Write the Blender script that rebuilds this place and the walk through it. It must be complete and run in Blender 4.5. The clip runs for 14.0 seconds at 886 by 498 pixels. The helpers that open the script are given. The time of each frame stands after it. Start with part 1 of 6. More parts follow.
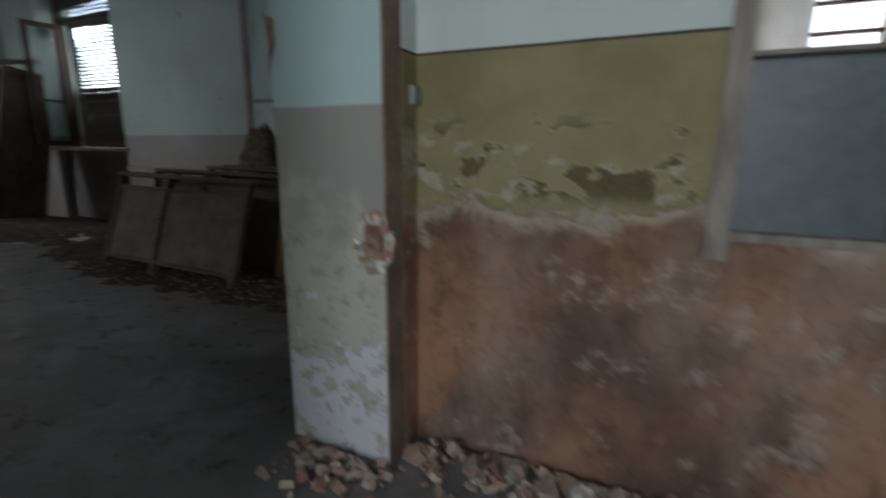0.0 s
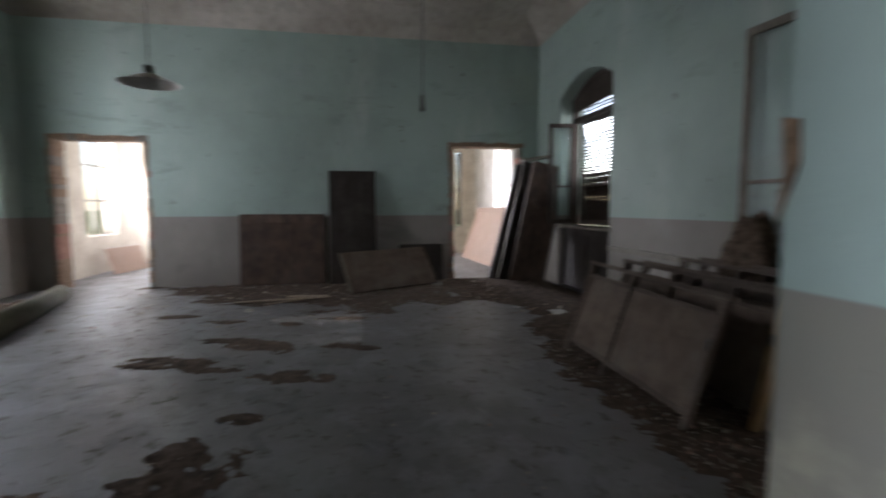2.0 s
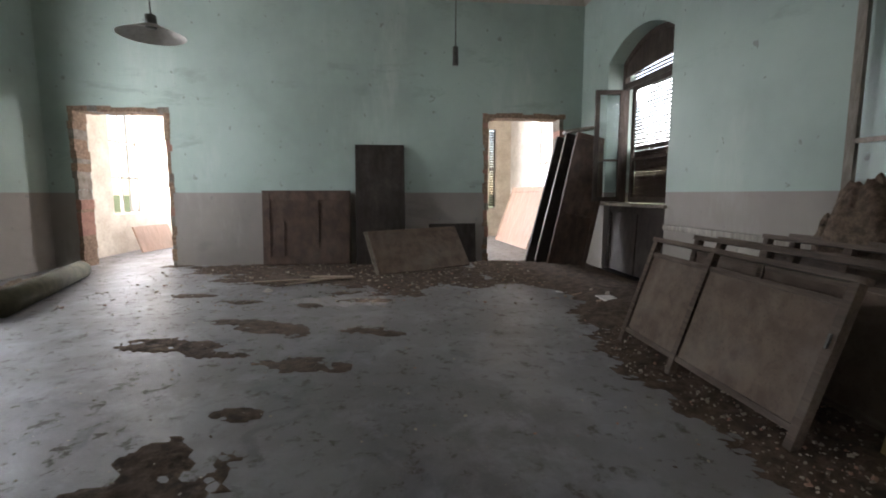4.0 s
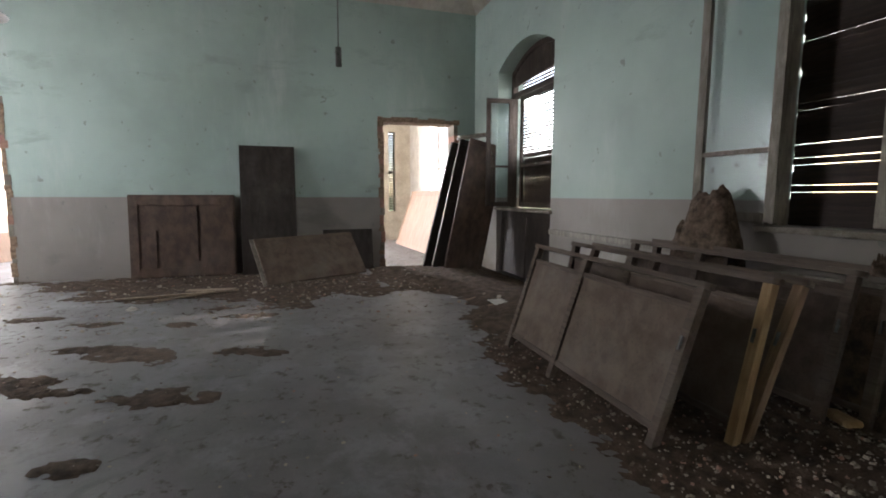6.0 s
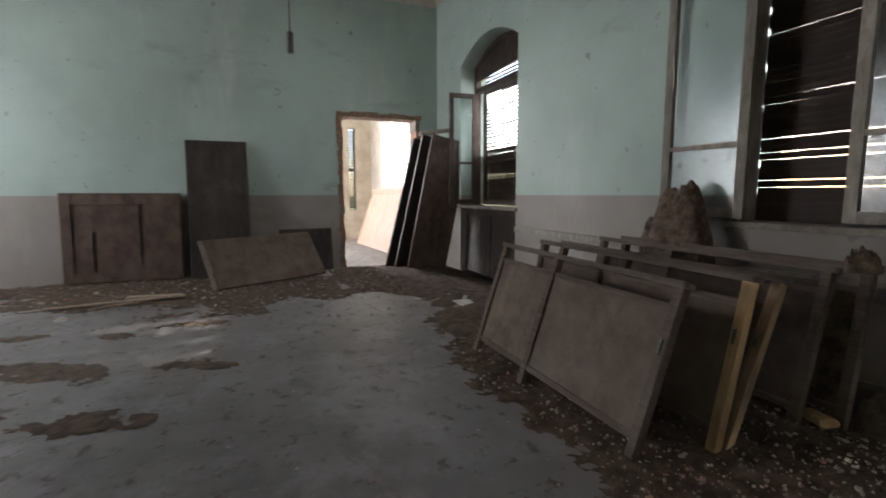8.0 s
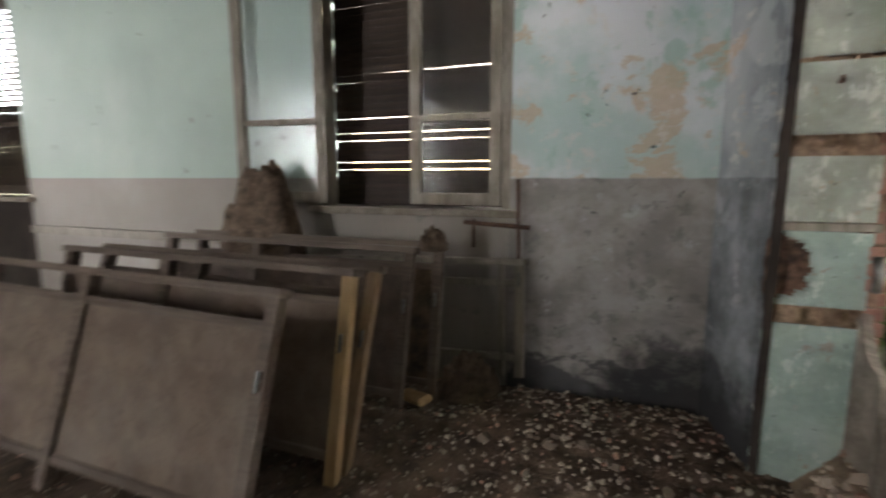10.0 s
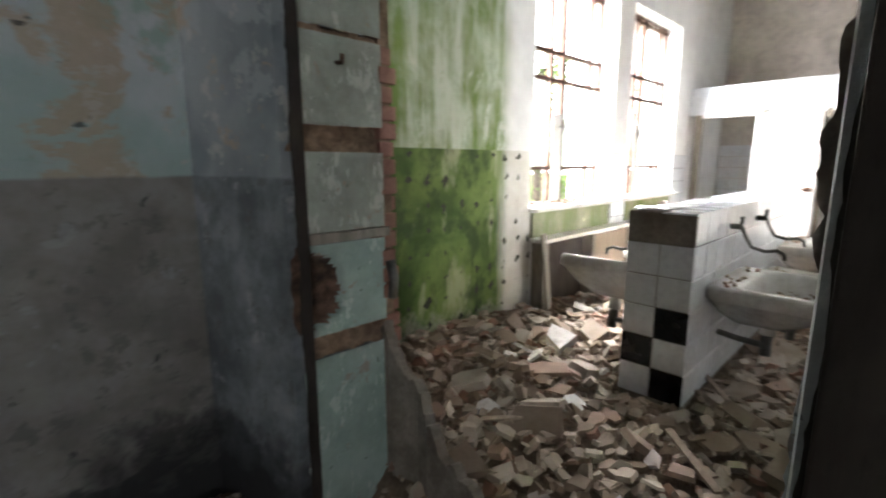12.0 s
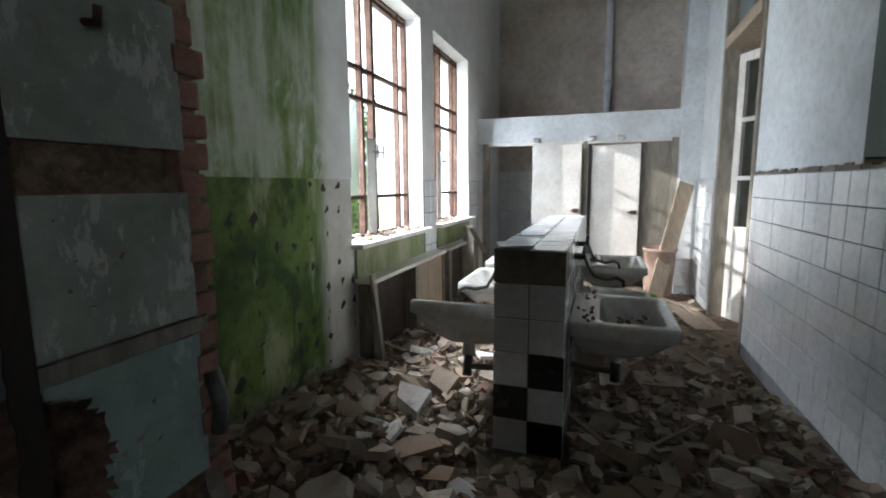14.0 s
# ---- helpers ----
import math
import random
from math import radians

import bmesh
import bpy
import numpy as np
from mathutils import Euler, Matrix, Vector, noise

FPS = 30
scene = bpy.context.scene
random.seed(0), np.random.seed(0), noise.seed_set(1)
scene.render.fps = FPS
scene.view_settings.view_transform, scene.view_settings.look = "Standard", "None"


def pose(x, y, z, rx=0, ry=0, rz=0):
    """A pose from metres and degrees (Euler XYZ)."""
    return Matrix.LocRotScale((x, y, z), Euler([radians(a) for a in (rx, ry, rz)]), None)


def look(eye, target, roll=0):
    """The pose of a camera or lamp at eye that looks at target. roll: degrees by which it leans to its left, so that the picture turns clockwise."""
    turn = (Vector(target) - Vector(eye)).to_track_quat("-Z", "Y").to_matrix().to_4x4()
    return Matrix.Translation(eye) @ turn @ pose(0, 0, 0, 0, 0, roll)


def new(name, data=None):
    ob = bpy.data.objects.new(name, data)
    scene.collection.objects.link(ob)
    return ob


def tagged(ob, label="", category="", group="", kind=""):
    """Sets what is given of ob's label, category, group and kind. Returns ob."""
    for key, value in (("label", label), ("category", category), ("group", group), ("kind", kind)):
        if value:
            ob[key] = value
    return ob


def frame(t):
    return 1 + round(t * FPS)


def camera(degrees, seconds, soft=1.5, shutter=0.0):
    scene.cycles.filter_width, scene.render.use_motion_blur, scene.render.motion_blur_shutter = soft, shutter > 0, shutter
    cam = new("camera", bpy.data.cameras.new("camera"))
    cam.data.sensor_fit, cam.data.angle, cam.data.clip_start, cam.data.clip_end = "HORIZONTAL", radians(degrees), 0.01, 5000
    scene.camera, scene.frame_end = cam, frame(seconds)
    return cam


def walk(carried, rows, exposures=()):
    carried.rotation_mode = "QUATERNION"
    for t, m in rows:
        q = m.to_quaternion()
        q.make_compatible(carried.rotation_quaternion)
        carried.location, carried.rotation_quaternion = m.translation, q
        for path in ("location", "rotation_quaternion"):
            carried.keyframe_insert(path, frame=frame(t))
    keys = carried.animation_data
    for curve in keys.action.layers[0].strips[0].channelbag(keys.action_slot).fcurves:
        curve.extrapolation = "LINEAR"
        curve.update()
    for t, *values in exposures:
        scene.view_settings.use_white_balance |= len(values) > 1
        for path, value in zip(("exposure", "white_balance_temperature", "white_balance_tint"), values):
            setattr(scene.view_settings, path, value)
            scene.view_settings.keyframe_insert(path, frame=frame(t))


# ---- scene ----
cam = camera(87.1, 14.0, soft=1.8, shutter=0.5)
PATH = [
    (0, (0.226, 0.228, 1.237), (-0.61, 1.994, 0.811), 0.4),
    (0.5, (0.002, 0.432, 1.399), (-1.282, 1.925, 1.045), 0.3),
    (1, (-0.13, 0.637, 1.434), (-1.812, 1.694, 1.207), -0.1),
    (1.5, (-0.212, 0.867, 1.527), (-2.065, 1.603, 1.363), -0.1),
    (2, (-0.381, 0.822, 1.532), (-2.343, 1.167, 1.356), -0.2),
    (2.2, (-0.451, 0.773, 1.523), (-2.436, 0.92, 1.333), -0.2),
    (4.3, (-1.076, 0.981, 1.346), (-3.044, 1.228, 1.085), 0.1),
    (4.5, (-1.101, 1.025, 1.365), (-3.007, 1.565, 1.09), -0.0),
    (5, (-1.106, 1.039, 1.399), (-2.974, 1.702, 1.137), -0.2),
    (5.5, (-1.132, 1.078, 1.409), (-3.017, 1.703, 1.166), -0.0),
    (6, (-1.12, 1.111, 1.409), (-3.014, 1.711, 1.182), 0.1),
    (6.5, (-1.137, 1.111, 1.402), (-3.039, 1.691, 1.188), 0.2),
    (7, (-1.151, 1.122, 1.396), (-3.055, 1.697, 1.19), 0.2),
    (7.2, (-1.156, 1.138, 1.397), (-3.059, 1.717, 1.189), 0.2),
    (9.3, (-1.78, 1.498, 1.35), (-3.111, 2.963, 1.067), -0.3),
    (9.5, (-1.798, 1.605, 1.34), (-2.972, 3.198, 1.054), -0.2),
    (10, (-1.869, 1.785, 1.362), (-2.548, 3.644, 1.071), 0.1),
    (10.5, (-2.049, 1.935, 1.437), (-2.179, 3.911, 1.157), 0.2),
    (11, (-2.008, 2.171, 1.446), (-1.703, 4.126, 1.157), 0.2),
    (11.5, (-1.958, 2.427, 1.438), (-1.107, 4.206, 1.105), 0.3),
    (12, (-1.936, 2.709, 1.421), (-0.556, 4.111, 1.062), -0.1),
    (12.5, (-1.929, 2.88, 1.45), (-0.336, 4.043, 1.12), -0.3),
    (13, (-1.787, 3.011, 1.45), (-0.069, 3.986, 1.137), -0.4),
    (13.5, (-1.663, 3.117, 1.463), (0.148, 3.912, 1.169), -0.4),
    (14, (-1.653, 3.25, 1.47), (0.223, 3.888, 1.199), -0.5),
]
EXPOSURES = [(0.0, 0.8, 6200, 15), (1.0, 1.1, 6300, 17), (2.2, 1.4, 6300, 19), (4.3, 2.2, 6600, 19), (7.2, 2.25, 6600, 19), (9.4, 2.65, 6900, 20), (10.0, 2.95, 7000, 20), (11.0, 3.15, 6700, 19), (12.0, 1.85, 6500, 16), (12.6, 1.0, 6300, 14), (14.0, 0.03, 6000, 11)]
walk(cam, [(t, look(eye, target, roll)) for t, eye, target, roll in PATH], EXPOSURES)

# ---- world and light ----
world = bpy.data.worlds.new("world")
scene.world = world
world.use_nodes = True
wn = world.node_tree.nodes
sky = wn.new("ShaderNodeTexSky")
sky.sky_type = "NISHITA"
sky.sun_disc = False
SUN_TRAVEL = Vector((0.34, -0.94, -0.466)).normalized()
sky.sun_elevation = math.asin(-SUN_TRAVEL.z)
sky.sun_rotation = math.atan2(-SUN_TRAVEL.x, -SUN_TRAVEL.y)
world.node_tree.links.new(sky.outputs[0], wn["Background"].inputs[0])
wn["Background"].inputs[1].default_value = 0.15
sun_data = bpy.data.lights.new("sun", "SUN")
sun_data.energy, sun_data.angle, sun_data.color = 5.0, radians(0.6), (1.0, 0.95, 0.86)
sun = new("sun", sun_data)
sun.matrix_world = Matrix.Translation((0, 20, 20)) @ SUN_TRAVEL.to_track_quat("-Z", "Y").to_matrix().to_4x4()


def window_light(name, place, facing, w, h, power, colour=(0.93, 0.97, 1.0)):
    """An area lamp in or outside an opening, for the sky's light that comes in there."""
    data = bpy.data.lights.new(name, "AREA")
    data.shape, data.size, data.size_y, data.energy, data.color = "RECTANGLE", w, h, power, colour
    ob = new(name, data)
    ob.matrix_world = look(place, Vector(place) + Vector(facing))
    return ob


window_light("light_south_door", (-8.2, -5.65, 2.3), (0, 1, 0), 1.4, 3.0, 56)
window_light("light_ward_window", (-8.1, 5.42, 2.7), (0.25, -1, -0.35), 1.7, 1.6, 20)
# two fill lamps added in unseen entry openings to brighten pier and ward
window_light("fill_entry_south", (-0.12, -3.25, 1.9), (0, 1, 0), 1.4, 2.0, 46)
window_light("fill_entry_east", (4.85, -0.5, 1.9), (-1, 0, 0), 1.8, 2.0, 12)
window_light("light_west_window", (-16.2, -4.3, 2.2), (1, 0, 0), 1.4, 2.2, 120)
window_light("light_west_window", (-16.2, 1.4, 2.2), (1, 0, 0), 1.4, 2.2, 170)
window_light("light_far_north_window", (-12.9, 5.15, 2.2), (0, -1, 0), 1.3, 2.3, 90)
window_light("light_far_south_window", (-12.9, -5.65, 2.2), (0, 1, 0), 1.3, 2.3, 60)
# lamps added outside the washroom windows, out of view, in place of sky light
window_light("skylight_bath_high", (2.6, 7.0, 5.6), (0, -0.8, -1), 5.0, 2.4, 2700)
window_light("skylight_bath_west", (0.2, 6.9, 2.4), (0.75, -1, 0), 3.2, 3.4, 700)

# ---- materials ----


class Mat:
    """A small helper to write node materials."""

    def __init__(self, name, rough=0.8, metal=0.0):
        self.m = bpy.data.materials.new(name)
        self.m.use_nodes = True
        self.t = self.m.node_tree
        self.b = self.t.nodes["Principled BSDF"]
        self.b.inputs["Roughness"].default_value = rough
        self.b.inputs["Metallic"].default_value = metal
        self.b.inputs["Specular IOR Level"].default_value = 0.5 if rough < 0.55 else 0.2
        self.pos = self.t.nodes.new("ShaderNodeNewGeometry").outputs["Position"]

    def put(self, socket, value):
        if isinstance(value, bpy.types.NodeSocket):
            self.t.links.new(value, socket)
        elif isinstance(value, tuple) and len(value) == 3 and socket.type == "RGBA":
            socket.default_value = (*value, 1)
        else:
            socket.default_value = value

    def math(self, op, a, b=0.0, clamp=False):
        n = self.t.nodes.new("ShaderNodeMath")
        n.operation, n.use_clamp = op, clamp
        self.put(n.inputs[0], a), self.put(n.inputs[1], b)
        return n.outputs[0]

    def axis(self, i):
        n = self.t.nodes.new("ShaderNodeSeparateXYZ")
        self.put(n.inputs[0], self.pos)
        return n.outputs[i]

    def noise(self, scale, detail=5.0, rough=0.6, stretch=None, distort=0.0, seed=0.0):
        n = self.t.nodes.new("ShaderNodeTexNoise")
        n.inputs["Scale"].default_value, n.inputs["Detail"].default_value = scale, detail
        n.inputs["Roughness"].default_value, n.inputs["Distortion"].default_value = rough, distort
        v = self.pos
        if stretch or seed:
            k = self.t.nodes.new("ShaderNodeMapping")
            k.inputs["Scale"].default_value = stretch or (1, 1, 1)
            k.inputs["Location"].default_value = (seed, seed * 0.7, seed * 1.3)
            self.put(k.inputs[0], v)
            v = k.outputs[0]
        self.put(n.inputs["Vector"], v)
        return n.outputs["Fac"]

    def cells(self, scale, feature="F1", stretch=None):
        n = self.t.nodes.new("ShaderNodeTexVoronoi")
        n.feature = feature
        n.inputs["Scale"].default_value = scale
        v = self.pos
        if stretch:
            k = self.t.nodes.new("ShaderNodeMapping")
            k.inputs["Scale"].default_value = stretch
            self.put(k.inputs[0], v)
            v = k.outputs[0]
        self.put(n.inputs["Vector"], v)
        return n.outputs["Distance"]

    def step(self, v, lo, hi, a=0.0, b=1.0):
        n = self.t.nodes.new("ShaderNodeMapRange")
        n.interpolation_type = "SMOOTHSTEP"
        for i, x in enumerate((v, lo, hi, a, b)):
            self.put(n.inputs[i], x)
        return n.outputs[0]

    def mix(self, f, a, b, mode="MIX"):
        n = self.t.nodes.new("ShaderNodeMix")
        n.data_type, n.blend_type = "RGBA", mode
        self.put(n.inputs[0], f), self.put(n.inputs[6], a), self.put(n.inputs[7], b)
        return n.outputs[2]

    def rnd(self):
        return self.t.nodes.new("ShaderNodeObjectInfo").outputs["Random"]

    def island(self):
        return self.t.nodes.new("ShaderNodeNewGeometry").outputs["Random Per Island"]

    def done(self, colour, height=None, depth=0.01, rough=None, strength=0.6):
        self.put(self.b.inputs["Base Color"], colour)
        if rough is not None:
            self.put(self.b.inputs["Roughness"], rough)
        if height is not None:
            n = self.t.nodes.new("ShaderNodeBump")
            n.inputs["Strength"].default_value, n.inputs["Distance"].default_value = strength, depth
            self.put(n.inputs["Height"], height)
            self.put(self.b.inputs["Normal"], n.outputs[0])
        return self.m


DADO = 1.378
LEDGE = 1.515


def ward_plaster(name, upper, lower, line=DADO, peel=0.0, damp=0.5, wash=(0.62, 0.62, 0.58)):
    """Painted plaster: upper colour, dado colour under a painted line, dirt, peeled patches."""
    k = Mat(name, 0.75)
    z = k.axis(2)
    big, mid, fine = k.noise(0.55, 4, 0.6), k.noise(3.0, 6, 0.65), k.noise(38, 4, 0.7)
    low = k.step(k.math("ADD", z, k.math("MULTIPLY", k.math("SUBTRACT", mid, 0.5), 0.012)), line + 0.006, line - 0.006)
    col = k.mix(low, upper, lower)
    col = k.mix(k.step(big, 0.35, 0.75, 0, damp), col, k.mix(low, tuple(c * 0.55 for c in upper), tuple(c * 0.6 for c in lower)))
    col = k.mix(k.step(k.noise(1.1, 5, 0.7, (1, 1, 0.25), 0, 4.1), 0.5, 0.8, 0, 0.35), col, wash)
    spots = k.step(k.noise(7, 3, 0.5, None, 0, 2.0), 0.68, 0.74, 0, 0.6)
    smear = k.step(k.noise(1.3, 6, 0.65, (0.5, 0.5, 1.4), 0.3, 9.3), 0.56, 0.72, 0, 0.55)
    col = k.mix(smear, col, k.mix(low, (0.2, 0.25, 0.21), (0.17, 0.155, 0.135)))
    col = k.mix(spots, col, (0.16, 0.16, 0.14))
    scab = k.math("MULTIPLY", k.step(k.noise(3.4, 10, 0.68, None, 0.2, 7.7), 0.63 - peel, 0.66 - peel), k.step(low, 1, 0, 0.25, 1))
    col = k.mix(k.math("MULTIPLY", scab, 0.8 if peel else 0.0), col, k.mix(mid, (0.34, 0.27, 0.2), (0.55, 0.5, 0.42)))
    h = k.math("ADD", k.math("MULTIPLY", fine, 0.35), k.math("SUBTRACT", mid, k.math("MULTIPLY", scab, 0.5 if peel else 0.0)))
    return k.done(col, h, 0.006, k.step(mid, 0.3, 0.7, 0.6, 0.85))


AQUA, GREY = (0.345, 0.425, 0.378), (0.265, 0.24, 0.212)
M_WARD = ward_plaster("aqua_ward_plaster", AQUA, GREY)


def simple(name, colour, dark, scale=6.0, rough=0.75, depth=0.003, stretch=None, metal=0.0, spread=0.0):
    """Two-scale mottled material; spread varies it from piece to piece."""
    k = Mat(name, rough, metal)
    a, b = k.noise(scale, 6, 0.65, stretch), k.noise(scale * 9, 4, 0.6, stretch)
    col = k.mix(k.step(a, 0.3, 0.72), dark, colour)
    col = k.mix(k.step(b, 0.4, 0.75, 0, 0.35), col, tuple(c * 0.6 for c in dark))
    if spread:
        col = k.mix(k.math("MULTIPLY", k.rnd(), spread), col, tuple(c * 0.45 for c in dark))
    return k.done(col, k.math("ADD", a, k.math("MULTIPLY", b, 0.5)), depth)


def peeling_plaster(name, pale, tint, patch, dark, light):
    k = Mat(name, 0.85)
    z = k.axis(2)
    mid, fine, big = k.noise(4.0, 7, 0.65), k.noise(40, 4, 0.7), k.noise(1.5, 5, 0.6)
    low = k.step(k.math("ADD", z, k.math("MULTIPLY", k.math("SUBTRACT", mid, 0.5), 0.03)), DADO + 0.008, DADO - 0.008)
    up = k.mix(k.step(big, 0.4, 0.6), pale, tint)
    up = k.mix(k.step(k.noise(2.6, 9, 0.65, None, 0.3, 2.2), 0.55, 0.6, 0, 0.7), up, patch)
    up = k.mix(k.step(k.noise(2.9, 10, 0.66, None, 0.3, 7.7), 0.54, 0.58, 0, 0.75), up, k.mix(fine, (0.4, 0.29, 0.19), (0.55, 0.43, 0.31)))
    up = k.mix(k.step(k.noise(9, 8, 0.7, None, 0, 4.7), 0.58, 0.62, 0, 0.6), up, (0.56, 0.54, 0.5))
    dado = k.mix(k.step(mid, 0.35, 0.7), dark, light)
    dado = k.mix(k.step(k.noise(11, 9, 0.7, None, 0, 14), 0.56, 0.62, 0, 0.55), dado, (0.12, 0.115, 0.11))
    dado = k.mix(k.step(k.noise(5, 9, 0.7, None, 0, 24), 0.6, 0.64, 0, 0.6), dado, (0.38, 0.38, 0.38))
    col = k.mix(low, up, dado)
    wet = k.math("ADD", z, k.math("MULTIPLY", k.math("SUBTRACT", k.noise(3.4, 9, 0.65, (1, 1, 1.8), 0, 17), 0.5), 1.3))
    col = k.mix(k.step(wet, 0.28, 0.16, 0, 0.85), col, (0.05, 0.05, 0.052))
    # black mould blotch at the wall foot, with the corner's shade painted in
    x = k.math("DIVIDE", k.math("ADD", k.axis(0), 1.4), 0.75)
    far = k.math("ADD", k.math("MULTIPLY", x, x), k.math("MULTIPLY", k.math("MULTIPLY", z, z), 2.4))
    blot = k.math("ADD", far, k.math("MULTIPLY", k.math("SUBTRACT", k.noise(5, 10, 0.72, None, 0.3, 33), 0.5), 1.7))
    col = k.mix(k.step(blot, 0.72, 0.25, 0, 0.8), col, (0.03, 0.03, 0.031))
    pits = k.step(k.noise(13, 3, 0.5, None, 0.6, 55), 0.71, 0.74, 0, 0.8)
    col = k.mix(pits, col, (0.05, 0.052, 0.055))
    return k.done(col, k.math("SUBTRACT", k.math("ADD", k.math("MULTIPLY", fine, 0.5), mid), pits), 0.01)


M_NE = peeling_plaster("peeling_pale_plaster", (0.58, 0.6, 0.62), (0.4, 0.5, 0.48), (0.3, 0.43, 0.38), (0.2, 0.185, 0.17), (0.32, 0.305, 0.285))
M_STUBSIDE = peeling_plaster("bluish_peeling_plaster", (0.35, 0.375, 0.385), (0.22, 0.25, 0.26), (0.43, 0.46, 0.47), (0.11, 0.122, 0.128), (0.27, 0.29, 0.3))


def pier_plaster():
    k = Mat("pier_plaster", 0.8)
    z = k.axis(2)
    mid, fine, big = k.noise(4.0, 7, 0.65), k.noise(40, 4, 0.7), k.noise(1.2, 4)
    edge = k.math("ADD", z, k.math("MULTIPLY", k.math("SUBTRACT", mid, 0.5), 0.01))
    col = k.mix(k.step(edge, DADO + 0.005, DADO - 0.005), (0.36, 0.47, 0.45), (0.26, 0.25, 0.22))
    col = k.mix(k.step(big, 0.4, 0.7, 0, 0.3), col, (0.2, 0.24, 0.21))
    lowz = k.math("ADD", z, k.math("MULTIPLY", k.math("SUBTRACT", k.noise(5, 8, 0.65), 0.5), 0.9))
    faded = k.step(lowz, 1.12, 0.85)
    col = k.mix(k.math("MULTIPLY", faded, 0.8), col, k.mix(mid, (0.3, 0.3, 0.22), (0.52, 0.5, 0.42)))
    flakes = k.step(k.math("ADD", k.noise(14, 6, 0.6), k.math("MULTIPLY", k.step(lowz, 0.2, 0.8), -0.3)), 0.42, 0.45)
    col = k.mix(k.math("MULTIPLY", k.step(k.noise(19, 8, 0.72, None, 0.2, 3.3), 0.52, 0.6, 0, 0.55), k.step(lowz, 1.0, 0.8)), col, (0.2, 0.2, 0.15))
    col = k.mix(k.math("MULTIPLY", flakes, k.step(lowz, 0.75, 0.6)), col, k.mix(mid, (0.42, 0.44, 0.46), (0.58, 0.58, 0.56)))
    return k.done(col, k.math("ADD", k.math("MULTIPLY", flakes, 0.8), k.math("ADD", mid, k.math("MULTIPLY", fine, 0.3))), 0.008)


def olive_plaster():
    k = Mat("olive_and_bare_brown_plaster", 0.82)
    z = k.axis(2)
    mid, fine, big = k.noise(3.5, 7, 0.62), k.noise(34, 4, 0.7), k.noise(1.3, 4)
    line = k.math("ADD", z, k.math("MULTIPLY", k.math("SUBTRACT", mid, 0.5), 0.006))
    top = k.mix(k.step(big, 0.35, 0.7, 0, 0.5), (0.55, 0.6, 0.56), (0.42, 0.48, 0.43))
    top = k.mix(k.step(k.noise(6, 3, 0.5, (1, 1, 0.1), 0, 3), 0.6, 0.75, 0, 0.3), top, (0.3, 0.36, 0.3))
    olive = k.mix(k.step(mid, 0.3, 0.7), (0.19, 0.165, 0.08), (0.26, 0.23, 0.125))
    peel = k.math("ADD", z, k.math("MULTIPLY", k.math("SUBTRACT", k.noise(3.2, 9, 0.62, None, 0.3, 1.7), 0.5), 0.55))
    scab = k.math("MULTIPLY", k.step(peel, 1.24, 1.2), k.step(k.noise(9, 7, 0.62, None, 0.2, 5), 0.52, 0.56))
    olive = k.mix(k.math("MULTIPLY", scab, 0.85), olive, k.mix(fine, (0.18, 0.165, 0.095), (0.5, 0.47, 0.37)))
    band = k.math("MULTIPLY", k.step(z, 1.02, 1.1), k.step(z, 1.4, 1.27))
    gone = k.math("MULTIPLY", band, k.step(k.noise(4.2, 9, 0.6, (1, 1, 1.7), 0.4, 51), 0.55, 0.57))
    lip = k.math("MULTIPLY", band, k.step(k.noise(4.2, 9, 0.6, (1, 1, 1.7), 0.4, 51), 0.535, 0.55))
    olive = k.mix(k.math("MULTIPLY", lip, 0.5), olive, (0.4, 0.36, 0.24))
    olive = k.mix(gone, olive, k.mix(fine, (0.07, 0.06, 0.03), (0.15, 0.125, 0.065)))
    bare = k.mix(k.step(big, 0.38, 0.66), (0.11, 0.068, 0.048), (0.34, 0.185, 0.105))
    bare = k.mix(k.step(k.noise(1.9, 7, 0.65, (1, 1, 0.3), 0.2, 27), 0.5, 0.62, 0, 0.75), bare, (0.085, 0.055, 0.04))
    bare = k.mix(k.step(k.noise(7, 9, 0.72, None, 0.2, 61), 0.5, 0.62, 0, 0.6), bare, (0.1, 0.062, 0.045))
    bare = k.mix(k.step(k.noise(2.4, 6, 0.6, (1, 1, 0.5), 0, 9), 0.45, 0.75, 0, 0.8), bare, (0.3, 0.22, 0.165))
    bare = k.mix(k.step(k.noise(6, 9, 0.7, None, 0, 8), 0.55, 0.64, 0, 0.5), bare, (0.42, 0.37, 0.31))
    low = k.math("ADD", z, k.math("MULTIPLY", k.math("SUBTRACT", k.noise(2.6, 9, 0.7, None, 0.4, 6.3), 0.5), 0.42))
    low = k.math("ADD", low, k.math("MULTIPLY", k.math("SUBTRACT", k.noise(17, 8, 0.7, None, 0, 2.9), 0.5), 0.09))
    cut = k.step(low, 1.035, 1.02)
    rim = k.math("MULTIPLY", k.step(low, 0.95, 1.02), cut)
    col = k.mix(cut, olive, k.mix(k.math("MULTIPLY", rim, 0.65), bare, (0.42, 0.37, 0.29)))
    col = k.mix(k.step(line, 1.567, 1.571), col, top)
    col = k.mix(k.math("MULTIPLY", k.step(line, 1.560, 1.564), k.step(line, 1.574, 1.570)), col, (0.05, 0.055, 0.045))
    h = k.math("ADD", k.math("SUBTRACT", k.math("MULTIPLY", mid, 0.8), k.math("MULTIPLY", cut, 0.7)), k.math("MULTIPLY", fine, 0.3))
